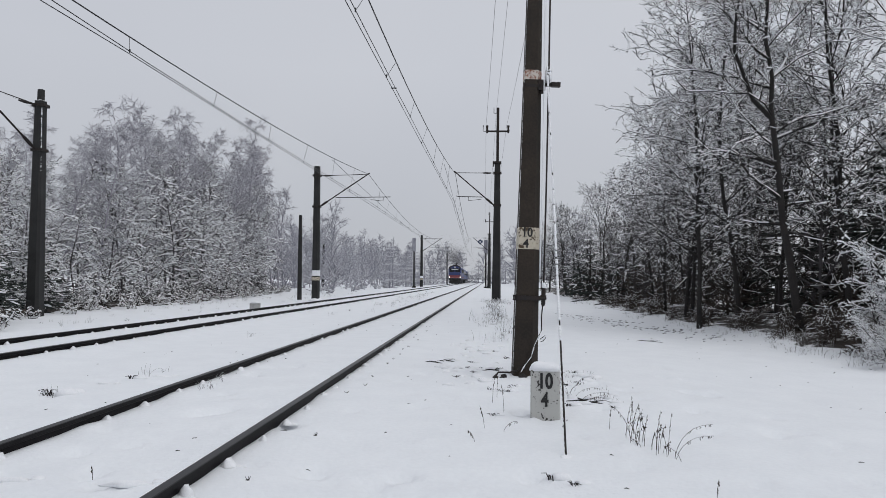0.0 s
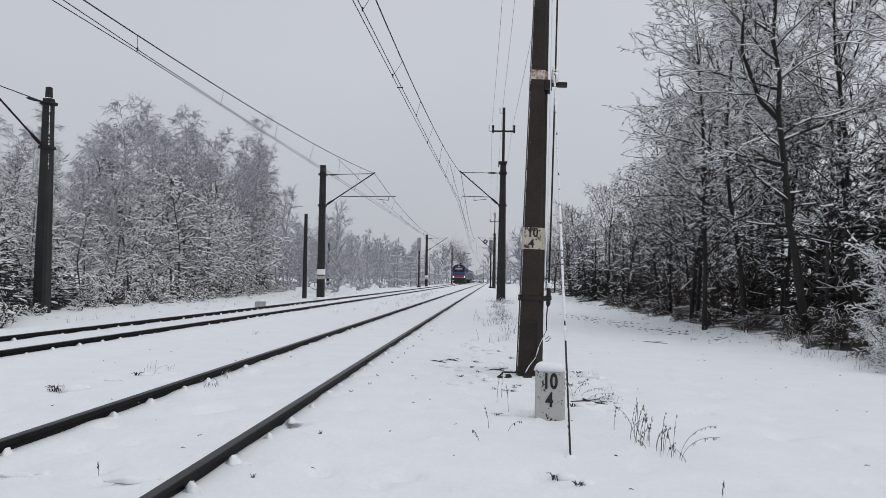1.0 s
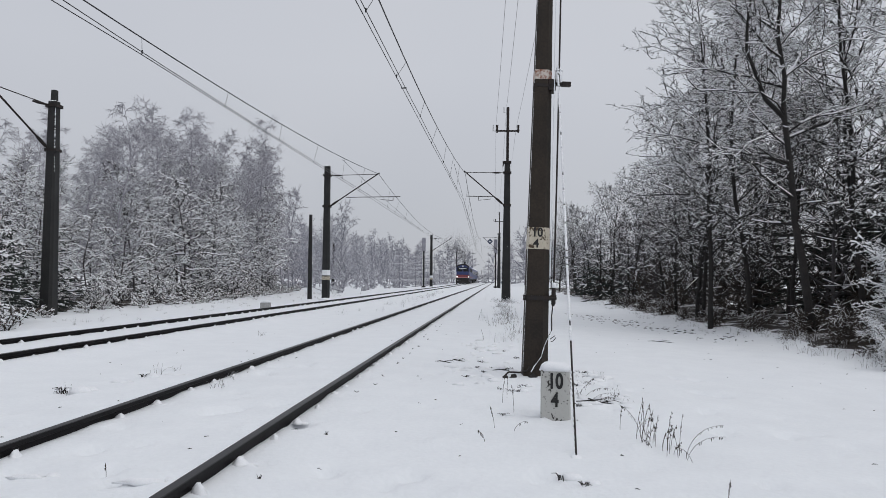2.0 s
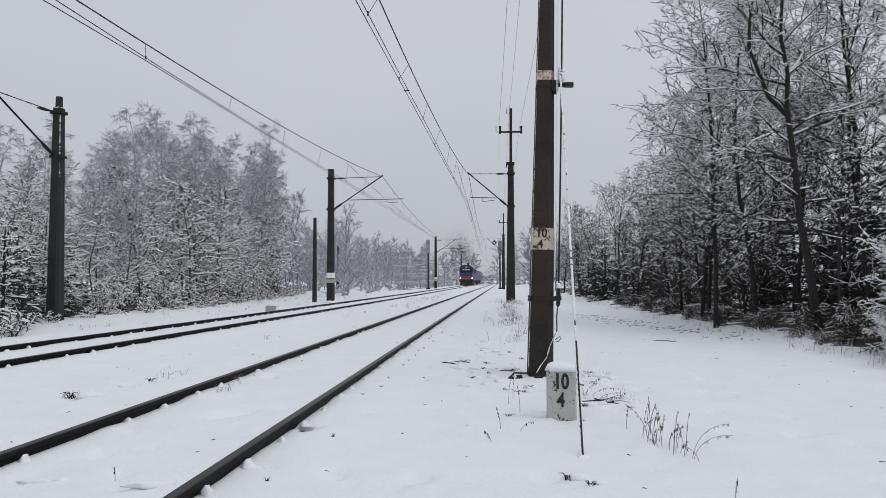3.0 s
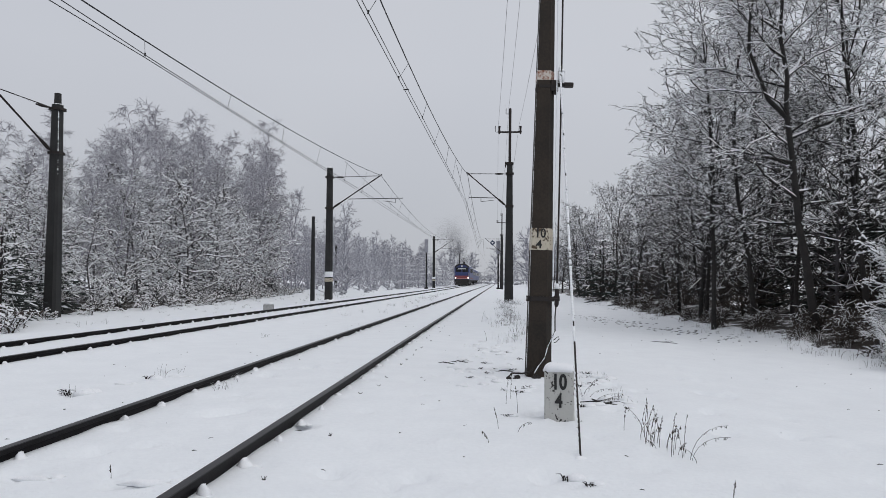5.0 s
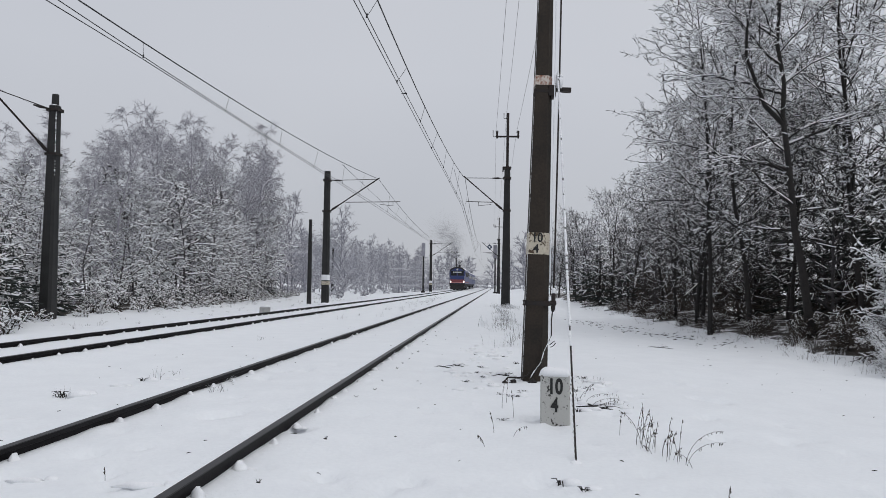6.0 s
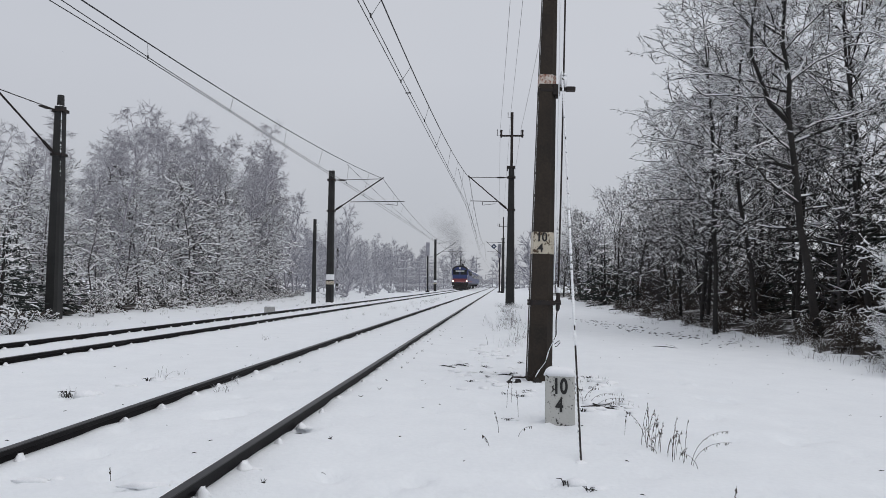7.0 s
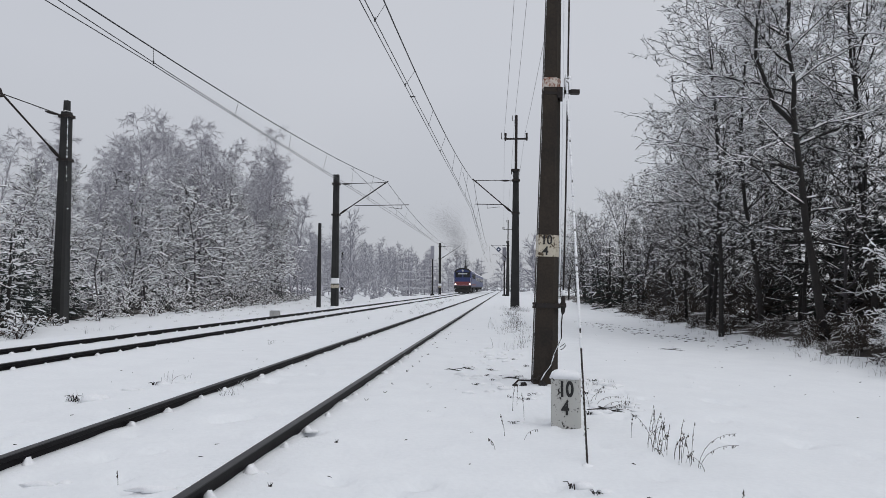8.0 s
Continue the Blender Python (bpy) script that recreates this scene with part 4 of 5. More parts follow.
def build_masts():
    # left row, bracket over the left track
    for x, y, z in ((-9.22, 36, 0.05), (-8.74, 93, 0.05), (-9.6, -21, 0.05)):
        m = mast_shaft(x, y, z, 7.42, 0.4, 0.3, "dark concrete mast with a bracket over the farther track")
        cantilever(m, (1, 0), 2.85, 5.17 - z, 6.9 - z, 6.98 - z, 2.85, (1.05, 4.1, 5.68 - z, 3.7))
        part("white_band", Soup().box(-0.206, 0.206, -0.206, 0.206, 1.3, 1.6, 0, 0.072, 0.985), SNOW_CAP, m, "white painted band")
        part("lower_band", Soup().box(-0.206, 0.206, -0.206, 0.206, 1.05, 1.24, 0, 0.072, 0.99), PAINT, m, "worn yellowish plate")
        part("foot_snow", Soup().mound(0, 0, -0.12, 0.42, 0.4, 0.22, 0, 6), SNOW_CAP, m, "snow heaped at the foot", True)
    # right row, bracket over the right track, with a steel head for the power wires
    for x, y, z in ((0.68, 36, -0.14), (0.75, 93, 0.0)):
        m = mast_shaft(x, y, z, 7.58, 0.5, 0.3, "dark concrete mast with a bracket and power-line head", 0.5)
        cantilever(m, (-1, 0), 2.28, 5.22 - z, 7.0 - z, 7.03 - z, 2.28, (0.75, 2.2, 5.68 - z, 1.55))
        part("head_pole", Soup().tube([(0, 0, 7.5 - z), (0, 0, 10.6 - z)], 0.075), IRON, m, "slim steel head pole")
        part("head_collar", Soup().box(-0.26, 0.2, -0.19, 0.19, 7.5 - z, 7.62 - z, 0, 0.03).box(-0.26, -0.2, -0.05, 0.05, 7.35 - z, 7.6 - z), IRON, m)
        part("crossarm", Soup().box(-0.62, 0.6, -0.05, 0.05, 9.26 - z, 9.34 - z), IRON, m, "crossarm")
        for dx in (-0.58, 0.57):
            part("insulator", Soup().tube([(dx, 0, 9.2 - z), (dx, 0, 9.34 - z), (dx, 0, 9.42 - z), (dx, 0, 9.62 - z)], [0.04, 0.07, 0.05, 0.07]), IRON, m)
        if y > 60:
            sign = part("diamond_sign", Soup().box(-0.28, 0.28, -0.03, 0.03, -0.28, 0.28, 0, 0.01), material("blue_enamel", (0.03, 0.05, 0.1), rough=0.4, bump=0), m, "dark blue diamond-shaped sign")
            sign.matrix_basis = pose(-1.3, -0.12, 6.45 - z, 0, 45, 0)
            part("centre", Soup().box(-0.1, 0.1, -0.04, -0.03, -0.1, 0.1), SNOW_CAP, sign, "pale centre")
            part("hanger", Soup().tube([(-0.1, 0.1, -0.1), (0.1, 0.1, 0.4)], 0.02), IRON, sign)
        part("horn", Soup().tube([(0, 0, 10.3 - z), (-0.22, 0, 10.3 - z), (-0.22, 0, 10.6 - z)], 0.018), IRON, m)
        part("side_horn", Soup().tube([(-0.58, 0, 9.3 - z), (-0.8, 0, 9.3 - z), (-0.8, 0, 9.65 - z)], 0.018), IRON, m)
    # the single mast at the edge of the left wood; its bracket swings towards the clearing
    m = mast_shaft(-15.44, 22, -0.16, 7.35, 0.48, 0.31, "thick dark concrete mast before snowy trees", -0.25)
    part("head", Soup().box(-0.1, 0.1, -0.1, 0.1, 7.4, 7.92, 0, 0.03, 0.9), MAST, m, "narrow mast head")
    cantilever(m, (-0.74, -2.2), 2.32, 5.78, 7.35, 7.58, 2.3, None)
    part("end_clamp", Soup().tube([(-0.72, -2.16, 7.45), (-0.76, -2.26, 7.72)], 0.05).tube([(-0.74, -2.2, 7.6), (-0.78, -2.3, 6.9)], 0.012), IRON, m, "clamp at the bracket's end")
    q, rime = random.Random(31), Soup()
    for k in range(34):
        z = 4.4 + 2.85 * k / 34
        w = 0.205 - 0.085 * z / 7.5
        rime.tube([(w, -0.12, z), (w + 0.004, -0.12, z + q.uniform(0.05, 0.1))], [q.uniform(0.012, 0.03), q.uniform(0.01, 0.024)], 0, 6)
    tagged(part("rime", rime, SNOW_CAP, m, "snow clinging to the mast's edge", True), kind="stuff")
    part("number_plate_blank", Soup().box(0.04, 0.14, -0.195, -0.15, 1.35, 1.6, 0, 0.01), PAINT, m, "small worn plate")
    # plain posts
    for x, y, z0, z1, w in ((-11.25, 40, 0.05, 5.1, 0.26), (-19.6, 80, 0.0, 5.6, 0.3), (-8.4, 152, 0.0, 7.3, 0.3)):
        p = tagged(new("signal_wire_post"), "slender dark wooden post with small insulators", "post", "posts beside the line")
        p.matrix_basis = pose(x, y, z0)
        part("shaft", Soup().tube([(0, 0, -0.4), (0, 0, (z1 - z0) * 0.5), (0, 0, z1 - z0)], [w * 0.55, w * 0.47, w * 0.38], 0, 10), MAST, p)
        for z in (z1 - z0 - 0.35, z1 - z0 - 1.3):
            part("insulator", Soup().tube([(0.1, 0, z), (0.22, 0, z), (0.22, 0, z + 0.16)], 0.04), SNOW_CAP, p)
    # pale boards beside the far masts
    for x, y, z1 in ((-9.85, 93.4, 7.0), (0.3, 93.6, 6.8)):
        b = tagged(new("panel_post"), "slim post with pale panels at its head", "post", "pale posts")
        b.matrix_basis = pose(x, y, 0)
        part("shaft", Soup().box(-0.11, 0.11, -0.11, 0.11, -0.3, z1 - 0.2, 0, 0.03, 0.85), MAST, b)
        part("panel", Soup().box(-0.26, 0.26, -0.16, -0.11, z1 - 1.9, z1, 0, 0.01), HAZE_GREY, b, "pale upright panel")
        part("panel_back", Soup().box(-0.24, 0.24, 0.11, 0.15, z1 - 1.85, z1 - 0.05, 0, 0.01), HAZE_GREY, b, "pale upright panel")
        part("footing", Soup().box(-0.3, 0.3, -0.25, 0.25, -0.2, 0.18, 0, 0.05, 0.85), BARK, b, "dark footing")


build_masts()


def sagging(y0, y1, z0, z1, dip, x0, x1, n=24, bow=0.0):
    out = []
    for i in range(n + 1):
        f = i / n
        out.append((x0 + (x1 - x0) * f + bow * 4 * f * (1 - f), y0 + (y1 - y0) * f, z0 + (z1 - z0) * f - dip * 4 * f * (1 - f)))
    return out


def build_wires():
    for side in ("left", "right"):
        line = tagged(new("overhead_line"), "tensioned overhead line with carrier cable and twin contact wires", "overhead line", "overhead lines")
        if side == "left":
            spans = [(-21, 36, -7.1, -6.35, -0.21), (36, 93, -6.35, -6.25, 0.0), (93, 150, -6.25, -6.35, 0.0)]
            contact = [(-7.6, -21, 5.57), (-6.99, 9.6, 5.57), (-6.91, 12.3, 5.57), (-6.87, 18, 5.57), (-6.78, 27, 5.57), (-6.68, 37, 5.57), (-6.4, 93, 5.5), (-6.35, 210, 5.5)]
            second = [(-6.6, -21, 5.58), (-6.83, 9.6, 5.59), (-6.86, 13, 5.59), (-6.83, 18, 5.59), (-6.5, 37, 5.59), (-6.3, 93, 5.5), (-6.3, 210, 5.5)]
            drop_ys = [-21 + 57 * (k / 14 + 0.012) for k in range(7, 14)] + [36 + 57 * k / 14 for k in range(1, 14)]
        else:
            spans = [(-21, 36, -1.75, -1.55, -0.285), (36, 93, -1.55, -1.8, 0.0), (93, 150, -1.8, -2.4, 0.0)]
            contact = [(-2.55, -21, 5.57), (-2.17, 10, 5.57), (-2.1, 14.5, 5.57), (-2.0, 21.2, 5.57), (-1.88, 28, 5.57), (-1.76, 37, 5.57), (-2.5, 93, 5.5), (-2.4, 210, 5.5)]
            second = [(-2.5, -21, 5.58), (-2.1, 10, 5.59), (-2.03, 14.9, 5.59), (-1.98, 17.6, 5.59), (-1.78, 31.7, 5.59), (-1.66, 37, 5.59), (-2.35, 93, 5.5), (-2.3, 210, 5.5)]
            drop_ys = [7.0 + 3.53 * k for k in range(8)] + [36 + 57 * k / 14 for k in range(1, 14)]
        carrier = Soup()
        for y0, y1, x0, x1, bow in spans:
            carrier.tube(sagging(y0, y1, 6.98, 6.98, 1.14, x0, x1, 28, bow), 0.013, 0, 6)
        part("carrier_cable", carrier, WIRE, line, "thick carrier cable")
        a, b = Soup().tube(contact, 0.0085, 0, 6), Soup().tube(second, 0.0085, 0, 6)
        part("contact_wire", a, WIRE, line)
        part("contact_wire", b, WIRE, line)
        for k, y in enumerate(drop_ys):
            y0, y1, x0, x1, bow = spans[0] if y < 36 else spans[1]
            f = (y - y0) / (y1 - y0)
            z = 6.98 - 1.14 * 4 * f * (1 - f)
            x = x0 + (x1 - x0) * f + bow * 4 * f * (1 - f)
            c = contact if k % 2 == 0 else second
            xc = float(np.interp(y, [q[1] for q in c], [q[0] for q in c]))
            part("dropper", Soup().tube([(x, y, z), (xc, y, 5.58)], 0.005, 0, 5).tube([(xc, y, 5.56), (xc, y, 5.63)], 0.015, 0, 6), WIRE, line)
        if side == "right":
            part("wire_spacer", Soup().tube([(-2.13, 14.95, 5.59), (-2.0, 14.95, 5.59)], 0.014, 0, 6), WIRE, line)
    # side branch of the left carrier towards the mast head
    pull = tagged(new("feeder_cable"), "thin feeder cables sagging between the masts", "cable")
    part("feeder", Soup().tube(sagging(29, 60, 6.5, 5.62, 0.1, -6.75, -6.6, 10), 0.009, 0, 5), WIRE, pull)
    part("feeder", Soup().tube(sagging(30, 62, 6.45, 5.62, 0.1, -1.8, -1.9, 10), 0.009, 0, 5), WIRE, pull)
    # three power wires on the mast heads
    for heads in (((0.46, 8.65, 9.55), (0.12, 36, 9.62), (0.2, 93, 9.62)), ((0.86, 8.65, 10.7), (0.7, 36, 10.62), (0.75, 93, 10.6)), ((1.5, 8.65, 9.6), (1.25, 36, 9.62), (1.3, 93, 9.62))):
        w = tagged(new("power_wire"), "thin grey power wire strung between pole heads", "power wire", "power wires")
        s = Soup()
        for p, q in zip(heads[:-1], heads[1:]):
            s.tube(sagging(p[1], q[1], p[2], q[2], 0.25, p[0], q[0], 16), 0.007, 0, 5)
        part("strand", s, FAINT_WIRE, w)


build_wires()


# ---- small things on the ground ----
def stalk(r, s, x, y, h, arch, mat=0, rad=0.003):
    """One dry stalk, straight or arching over."""
    a = r.uniform(0, 6.28)
    pts = []
    for i in range(5):
        f = i / 4
        pts.append((x + math.cos(a) * h * arch * f * f, y + math.sin(a) * h * arch * 0.4 * f * f, -0.03 + (h + 0.03) * (f - 0.35 * arch * f * f * f)))
    s.tube(pts, [rad * (1 - 0.6 * i / 4) for i in range(5)], mat, 3)
    return pts


def build_weeds():
    r = random.Random(12)
    rows = [(1.13, 5.6, 0.16, 0.1), (1.2, 5.2, 0.3, 0.15), (1.24, 5.15, 0.34, 0.5), (1.27, 5.3, 0.26, 0.1), (1.3, 5.2, 0.22, 0.2), (1.33, 5.35, 0.3, 0.05), (1.33, 5.0, 0.24, 0.1), (1.38, 5.15, 0.3, 0.2),
            (1.36, 4.75, 0.2, 0.1), (1.42, 4.9, 0.3, 0.15), (1.47, 4.95, 0.2, 0.3), (1.45, 4.7, 0.25, 0.2), (1.48, 4.75, 0.3, 0.1), (1.5, 4.65, 0.36, 0.9), (1.5, 4.62, 0.28, 1.5), (1.53, 4.55, 0.16, 1.0),
            (1.25, 4.98, 0.2, 0.3), (1.4, 5.0, 0.18, 0.4), (1.46, 3.75, 0.13, 0.1), (1.24, 5.0, 0.14, 0.2), (1.27, 5.05, 0.2, 0.3), (1.29, 4.95, 0.1, 0.9), (1.31, 5.1, 0.26, 0.1), (1.34, 5.1, 0.16, 0.3), (1.37, 4.9, 0.14, 0.2), (1.4, 4.8, 0.22, 0.15), (1.44, 4.8, 0.12, 0.5), (1.22, 5.3, 0.22, 0.7), (1.2, 5.05, 0.18, 0.2), (1.26, 5.2, 0.3, 0.2), (0.88, 6.9, 0.25, 0.4), (0.98, 7.2, 0.2, 0.6), (0.1, 6.6, 0.3, 0.1), (0.02, 5.5, 0.2, 0.2), (0.17, 5.4, 0.14, 0.8), (0.15, 6.9, 0.3, 0.05), (0.98, 6.75, 0.17, 1.6), (1.02, 6.6, 0.14, 1.9), (0.93, 6.85, 0.2, 1.3), (1.0, 6.7, 0.11, 2.0), (0.9, 7.0, 0.22, 0.9), (0.86, 7.3, 0.18, 0.7), (-2.3, 3.85, 0.07, 0.1), (-0.05, 5.0, 0.12, 0.5), (0.2, 6.2, 0.26, 0.1)]
    for x, y, h, arch in rows:
        weed = tagged(new("dry_weed"), "dead dry weed stalk standing in the snow", "weed", "dry weeds by the stone")
        x, arch = (1.05 + (x - 1.13) * 0.7, min(arch, 0.55 + 1.3 * h)) if x > 1.1 else (x, arch)
        weed.matrix_basis = pose(x, y, lie(x, y), 0, 0, 0)
        s, heads = Soup(), Soup()
        a = (r.random() - 0.3) * 1.2 + (3.1 if r.random() < 0.35 and arch < 0.8 else 0)
        pts = [(math.cos(a) * h * arch * f * f, math.sin(a) * h * arch * 0.5 * f * f, -0.04 + (h + 0.04) * (f - 0.4 * min(arch, 1) * f ** 3)) for f in [i / 7 for i in range(8)]]
        s.tube(pts, [0.002 - 0.00014 * i for i in range(8)], 0, 5)
        part("stem", s, STRAW, weed)
        for k in range(7 if arch > 0.4 else 5):
            p = Vector(pts[7 - k % 3]).lerp(Vector(pts[6 - k % 3]), r.random())
            drop = r.uniform(0.012, 0.026)
            heads.tube([p, p + Vector((r.uniform(-0.008, 0.008), 0, -drop * 0.5)), p + Vector((r.uniform(-0.006, 0.006), 0, -drop))], [0.0015, r.uniform(0.0028, 0.0042), 0.001], 0, 5)
        tagged(part("seed_head", heads, STRAW, weed, "dark drooping seeds"), kind="stuff")
    # tufts of frosted grass
    def tuft(seed, h, n, spread):
        q, s = random.Random(seed), Soup()
        for k in range(n):
            stalk(q, s, q.gauss(0, spread), q.gauss(0, spread), h * q.uniform(0.4, 1.1), q.uniform(0.1, 0.9), 1 if q.random() < 0.72 else 0, 0.0035)
        return s
    meshes = [tuft(k, 0.16 + 0.05 * (k % 3), 12, 0.06) for k in range(4)] + [tuft(9, 0.35, 22, 0.14), tuft(10, 0.3, 20, 0.16)]
    spots = []
    for k in range(60):
        y = r.uniform(12, 37)
        spots.append((r.gauss(0.25, 0.22) + 0.008 * y, y, r.choice((0, 1, 2, 3, 4)), r.uniform(0.7, 1.2)))
    for k in range(14):
        spots.append((0.7 + r.gauss(0, 0.4), 35.4 - r.uniform(0, 1), r.choice((4, 5)), 1.0))
    for k in range(14):
        spots.append((r.uniform(0.75, 1.35), r.uniform(6.6, 11), r.choice((0, 1, 2)), 0.55))
    for k in range(40):
        spots.append((-4.5 + r.gauss(0, 0.35), r.gauss(42, 9), r.choice((3, 4, 5)), r.uniform(0.6, 1.0)))
    for k in range(50):
        y = r.uniform(17, 37)
        spots.append((0.12 + 0.012 * y + r.gauss(0, 0.16), y, r.choice((0, 1, 2, 3)), r.uniform(0.6, 1.0)))
    for k in range(44):
        y = r.uniform(14, 60)
        spots.append((-10.5 - r.uniform(0, 4.5) * (0.5 + 0.01 * y), y, r.choice((0, 1, 2, 3)), r.uniform(0.5, 1.0)))
    for k in range(46):
        y = r.uniform(16, 60)
        spots.append((-13.6 - r.uniform(0, 1.8) - 0.02 * y, y, r.choice((2, 3, 4, 5)), r.uniform(0.5, 1.0)))
    for k in range(130):
        y = 10.8 + 36 * r.random() ** 1.5
        spots.append((6.15 + r.uniform(-0.35, 0.7) + 0.25 * math.sin(y * 0.9), y, r.choice((1, 2, 3, 4, 5)), r.uniform(0.5, 1.0)))
    for x, y, k in ((-4.41, 6.55, 1), (-4.5, 6.7, 0), (-4.1, 7.9, 2), (-2.95, 6.9, 0), (-2.9, 6.95, 1), (-1.6, 11, 0), (-4.1, 8.4, 0), (-3.05, 7.6, 0)):
        spots.append((x, y, k, 0.7))
    grass = Soup()
    for x, y, k, sc in spots:
        m = pose(x, y, lie(x, y) - 0.01, 0, 0, r.uniform(0, 360)) @ Matrix.Diagonal((sc, sc, sc, 1))
        src, base = meshes[k], len(grass.v)
        grass.v += [tuple(m @ Vector(v)) for v in src.v]
        grass.f += [tuple(base + i for i in f) for f in src.f]
        grass.m += src.m
    tagged(new("grass", grass.mesh("grass", [STRAW, SNOW_CAP])), "dead grass tufts poking through the snow", "grass", kind="stuff")
    # bark crumbs, and dark lumps in place of pits, on the snow
    s = Soup()
    for k in range(150):
        x, y = r.uniform(-5.4, 6.0), 2.6 + 16 * r.random() ** 1.4
        if min(abs(x + 1.69), abs(x + 3.19)) < 0.12:
            continue
        a, w, ln = r.uniform(-0.7, 0.7), r.uniform(0.001, 0.003), r.uniform(0.006, 0.026)
        p = Vector((x, y, lie(x, y)))
        d = Vector((math.cos(a), math.sin(a), r.uniform(-0.1, 0.5))) * ln
        s.tube([p - d * 0.6, p + Vector((0, 0, 0.004)), p + d], [w, w * 1.6, w * 0.6], 0, 4)
    # a trail of litter across the clearing
    for k in range(160):
        y = r.uniform(15, 27)
        x = 5.6 - 0.17 * (y - 15) + r.gauss(0, 0.5)
        a, ln = r.uniform(-0.5, 0.5), r.uniform(0.02, 0.07)
        p = Vector((x, y, lie(x, y)))
        d = Vector((math.cos(a), math.sin(a), r.uniform(-0.1, 0.3))) * ln
        s.tube([p - d, p + Vector((0, 0, 0.012)), p + d], [0.003, 0.007, 0.003], 0, 4)
    # pits beside the nearer track, their darkness built as small dark lumps
    for k in range(26):
        if r.random() < 0.25:
            continue
        x, y = -1.36 + r.uniform(-0.08, 0.14), 2.6 + 0.6 * k + r.uniform(-0.1, 0.1)
        w = r.uniform(0.006, 0.012)
        s.mound(x, y, lie(x, y) - 0.004, w * 1.6, w, w * 0.9, 0, k, 3, 6, 0.55)
        for j in range(3):
            a = r.uniform(-0.9, 0.9)
            s.tube([(x, y, lie(x, y) - 0.005), (x + 0.035 * math.sin(a), y + 0.01, lie(x, y) + 0.022 * math.cos(a))], [0.0035, 0.0015], 0, 4)
    tagged(new("litter", s.mesh("litter", [BARK])), "crumbs of bark and soil, and dark lumps for shaded pits, on the snow", "litter", kind="stuff")
    # fallen branches
    for x, y, a, ln in ((-0.72, 9.75, -28, 0.36), (-0.52, 9.85, -24, 0.26), (1.05, 6.6, -30, 0.5), (1.0, 6.75, -55, 0.4), (0.15, 9.0, -5, 0.35), (3.4, 14, -20, 0.6)):
        b = tagged(new("fallen_branch"), "thin dark branch lying half buried in snow", "branch", "fallen branches")
        b.matrix_basis = pose(x, y, lie(x, y) + 0.002, 0, 0, a)
        part("stem", Soup().tube([(-ln / 2, 0, -0.01), (-ln / 5, 0.01, 0.012), (ln / 5, -0.012, 0.006), (ln / 2, 0.01, -0.012)], [0.005, 0.0075, 0.007, 0.003], 0, 6), BARK, b)
        part("side_shoot", Soup().tube([(0, 0, 0.008), (ln / 4, 0.05, 0.03), (ln / 2.6, 0.06, 0.015)], [0.004, 0.003, 0.0015], 0, 5), BARK, b)
    cable = tagged(new("ground_cable"), "black cable lying on the snow at the pole's foot", "cable")
    part("cable", Soup().tube([(0.13, 8.5, lie(0.13, 8.5) - 0.02), (0.2, 8.48, 0.03), (0.34, 8.46, 0.03), (0.44, 8.45, 0.06), (0.47, 8.47, 0.1)], 0.011), IRON, cable)
    for k, (x, w) in enumerate(((0.26, 0.04), (0.5, 0.05), (0.16, 0.03))):
        part("clod", Soup().mound(x, 8.36, -0.025, w, w * 0.7, w * 1.2, 0, k, rough=0.5), BARK, cable, "dark clod of soil")
    # clods of snow thrown up round the pole's foot
    snow = Soup()
    for k in range(70):
        x, y = (r.uniform(-0.6, 0.35), r.uniform(7.6, 13)) if k % 3 else (r.uniform(0.75, 1.4), r.uniform(6.4, 9.5))
        w = r.uniform(0.025, 0.07)
        snow.mound(x, y, lie(x, y) - 0.012, w * 1.4, w, w * 0.75, 0, k, 3, 8, 0.4)
    # snow-covered sticks between the rails
    for x, y, ln in ((-2.0, 3.72, 0.17), (-2.72, 3.75, 0.13), (-3.9, 7.9, 0.16), (-4.2, 7.2, 0.12)):
        snow.mound(x, y, lie(x, y) - 0.012, ln, 0.03, 0.035, 0, int(ln * 100), 4, 14, 0.3)
        snow.mound(x + ln * 0.9, y + 0.05, lie(x, y) - 0.012, ln * 0.4, 0.03, 0.03, 0, 5, 3, 9, 0.3)
    tagged(new("snow_clods", snow.mesh("snow_clods", [SNOW_CAP], True)), "lumps of disturbed snow round the pole's foot", "snow", kind="stuff")
    # a broken clump of grass that pushes through the snow
    patches = [(r.uniform(-0.35, 0.4), r.uniform(7.2, 11.5), r.uniform(0.45, 0.95)) for k in range(16)] + [(r.uniform(0.75, 1.3), r.uniform(6.2, 9.5), r.uniform(0.5, 1.0)) for k in range(12)]
    for x, y, sc in (*patches, (0.42, 4.15, 1.0), (0.55, 4.05, 0.8), (0.47, 3.72, 0.8), (-4.42, 6.6, 1.9), (-4.3, 6.68, 1.3), (-4.15, 7.65, 1.3), (0.1, 6.05, 0.7), (0.2, 7.3, 0.8), (0.35, 7.7, 0.8)):
        clump = tagged(new("grass_clump"), "dark broken grass clump with lumps of snow on it", "grass clump", "grass clumps")
        clump.matrix_basis = pose(x, y, lie(x, y)) @ Matrix.Scale(sc, 4)
        blades, q = Soup(), random.Random(int(x * 1000) + int(y * 77))
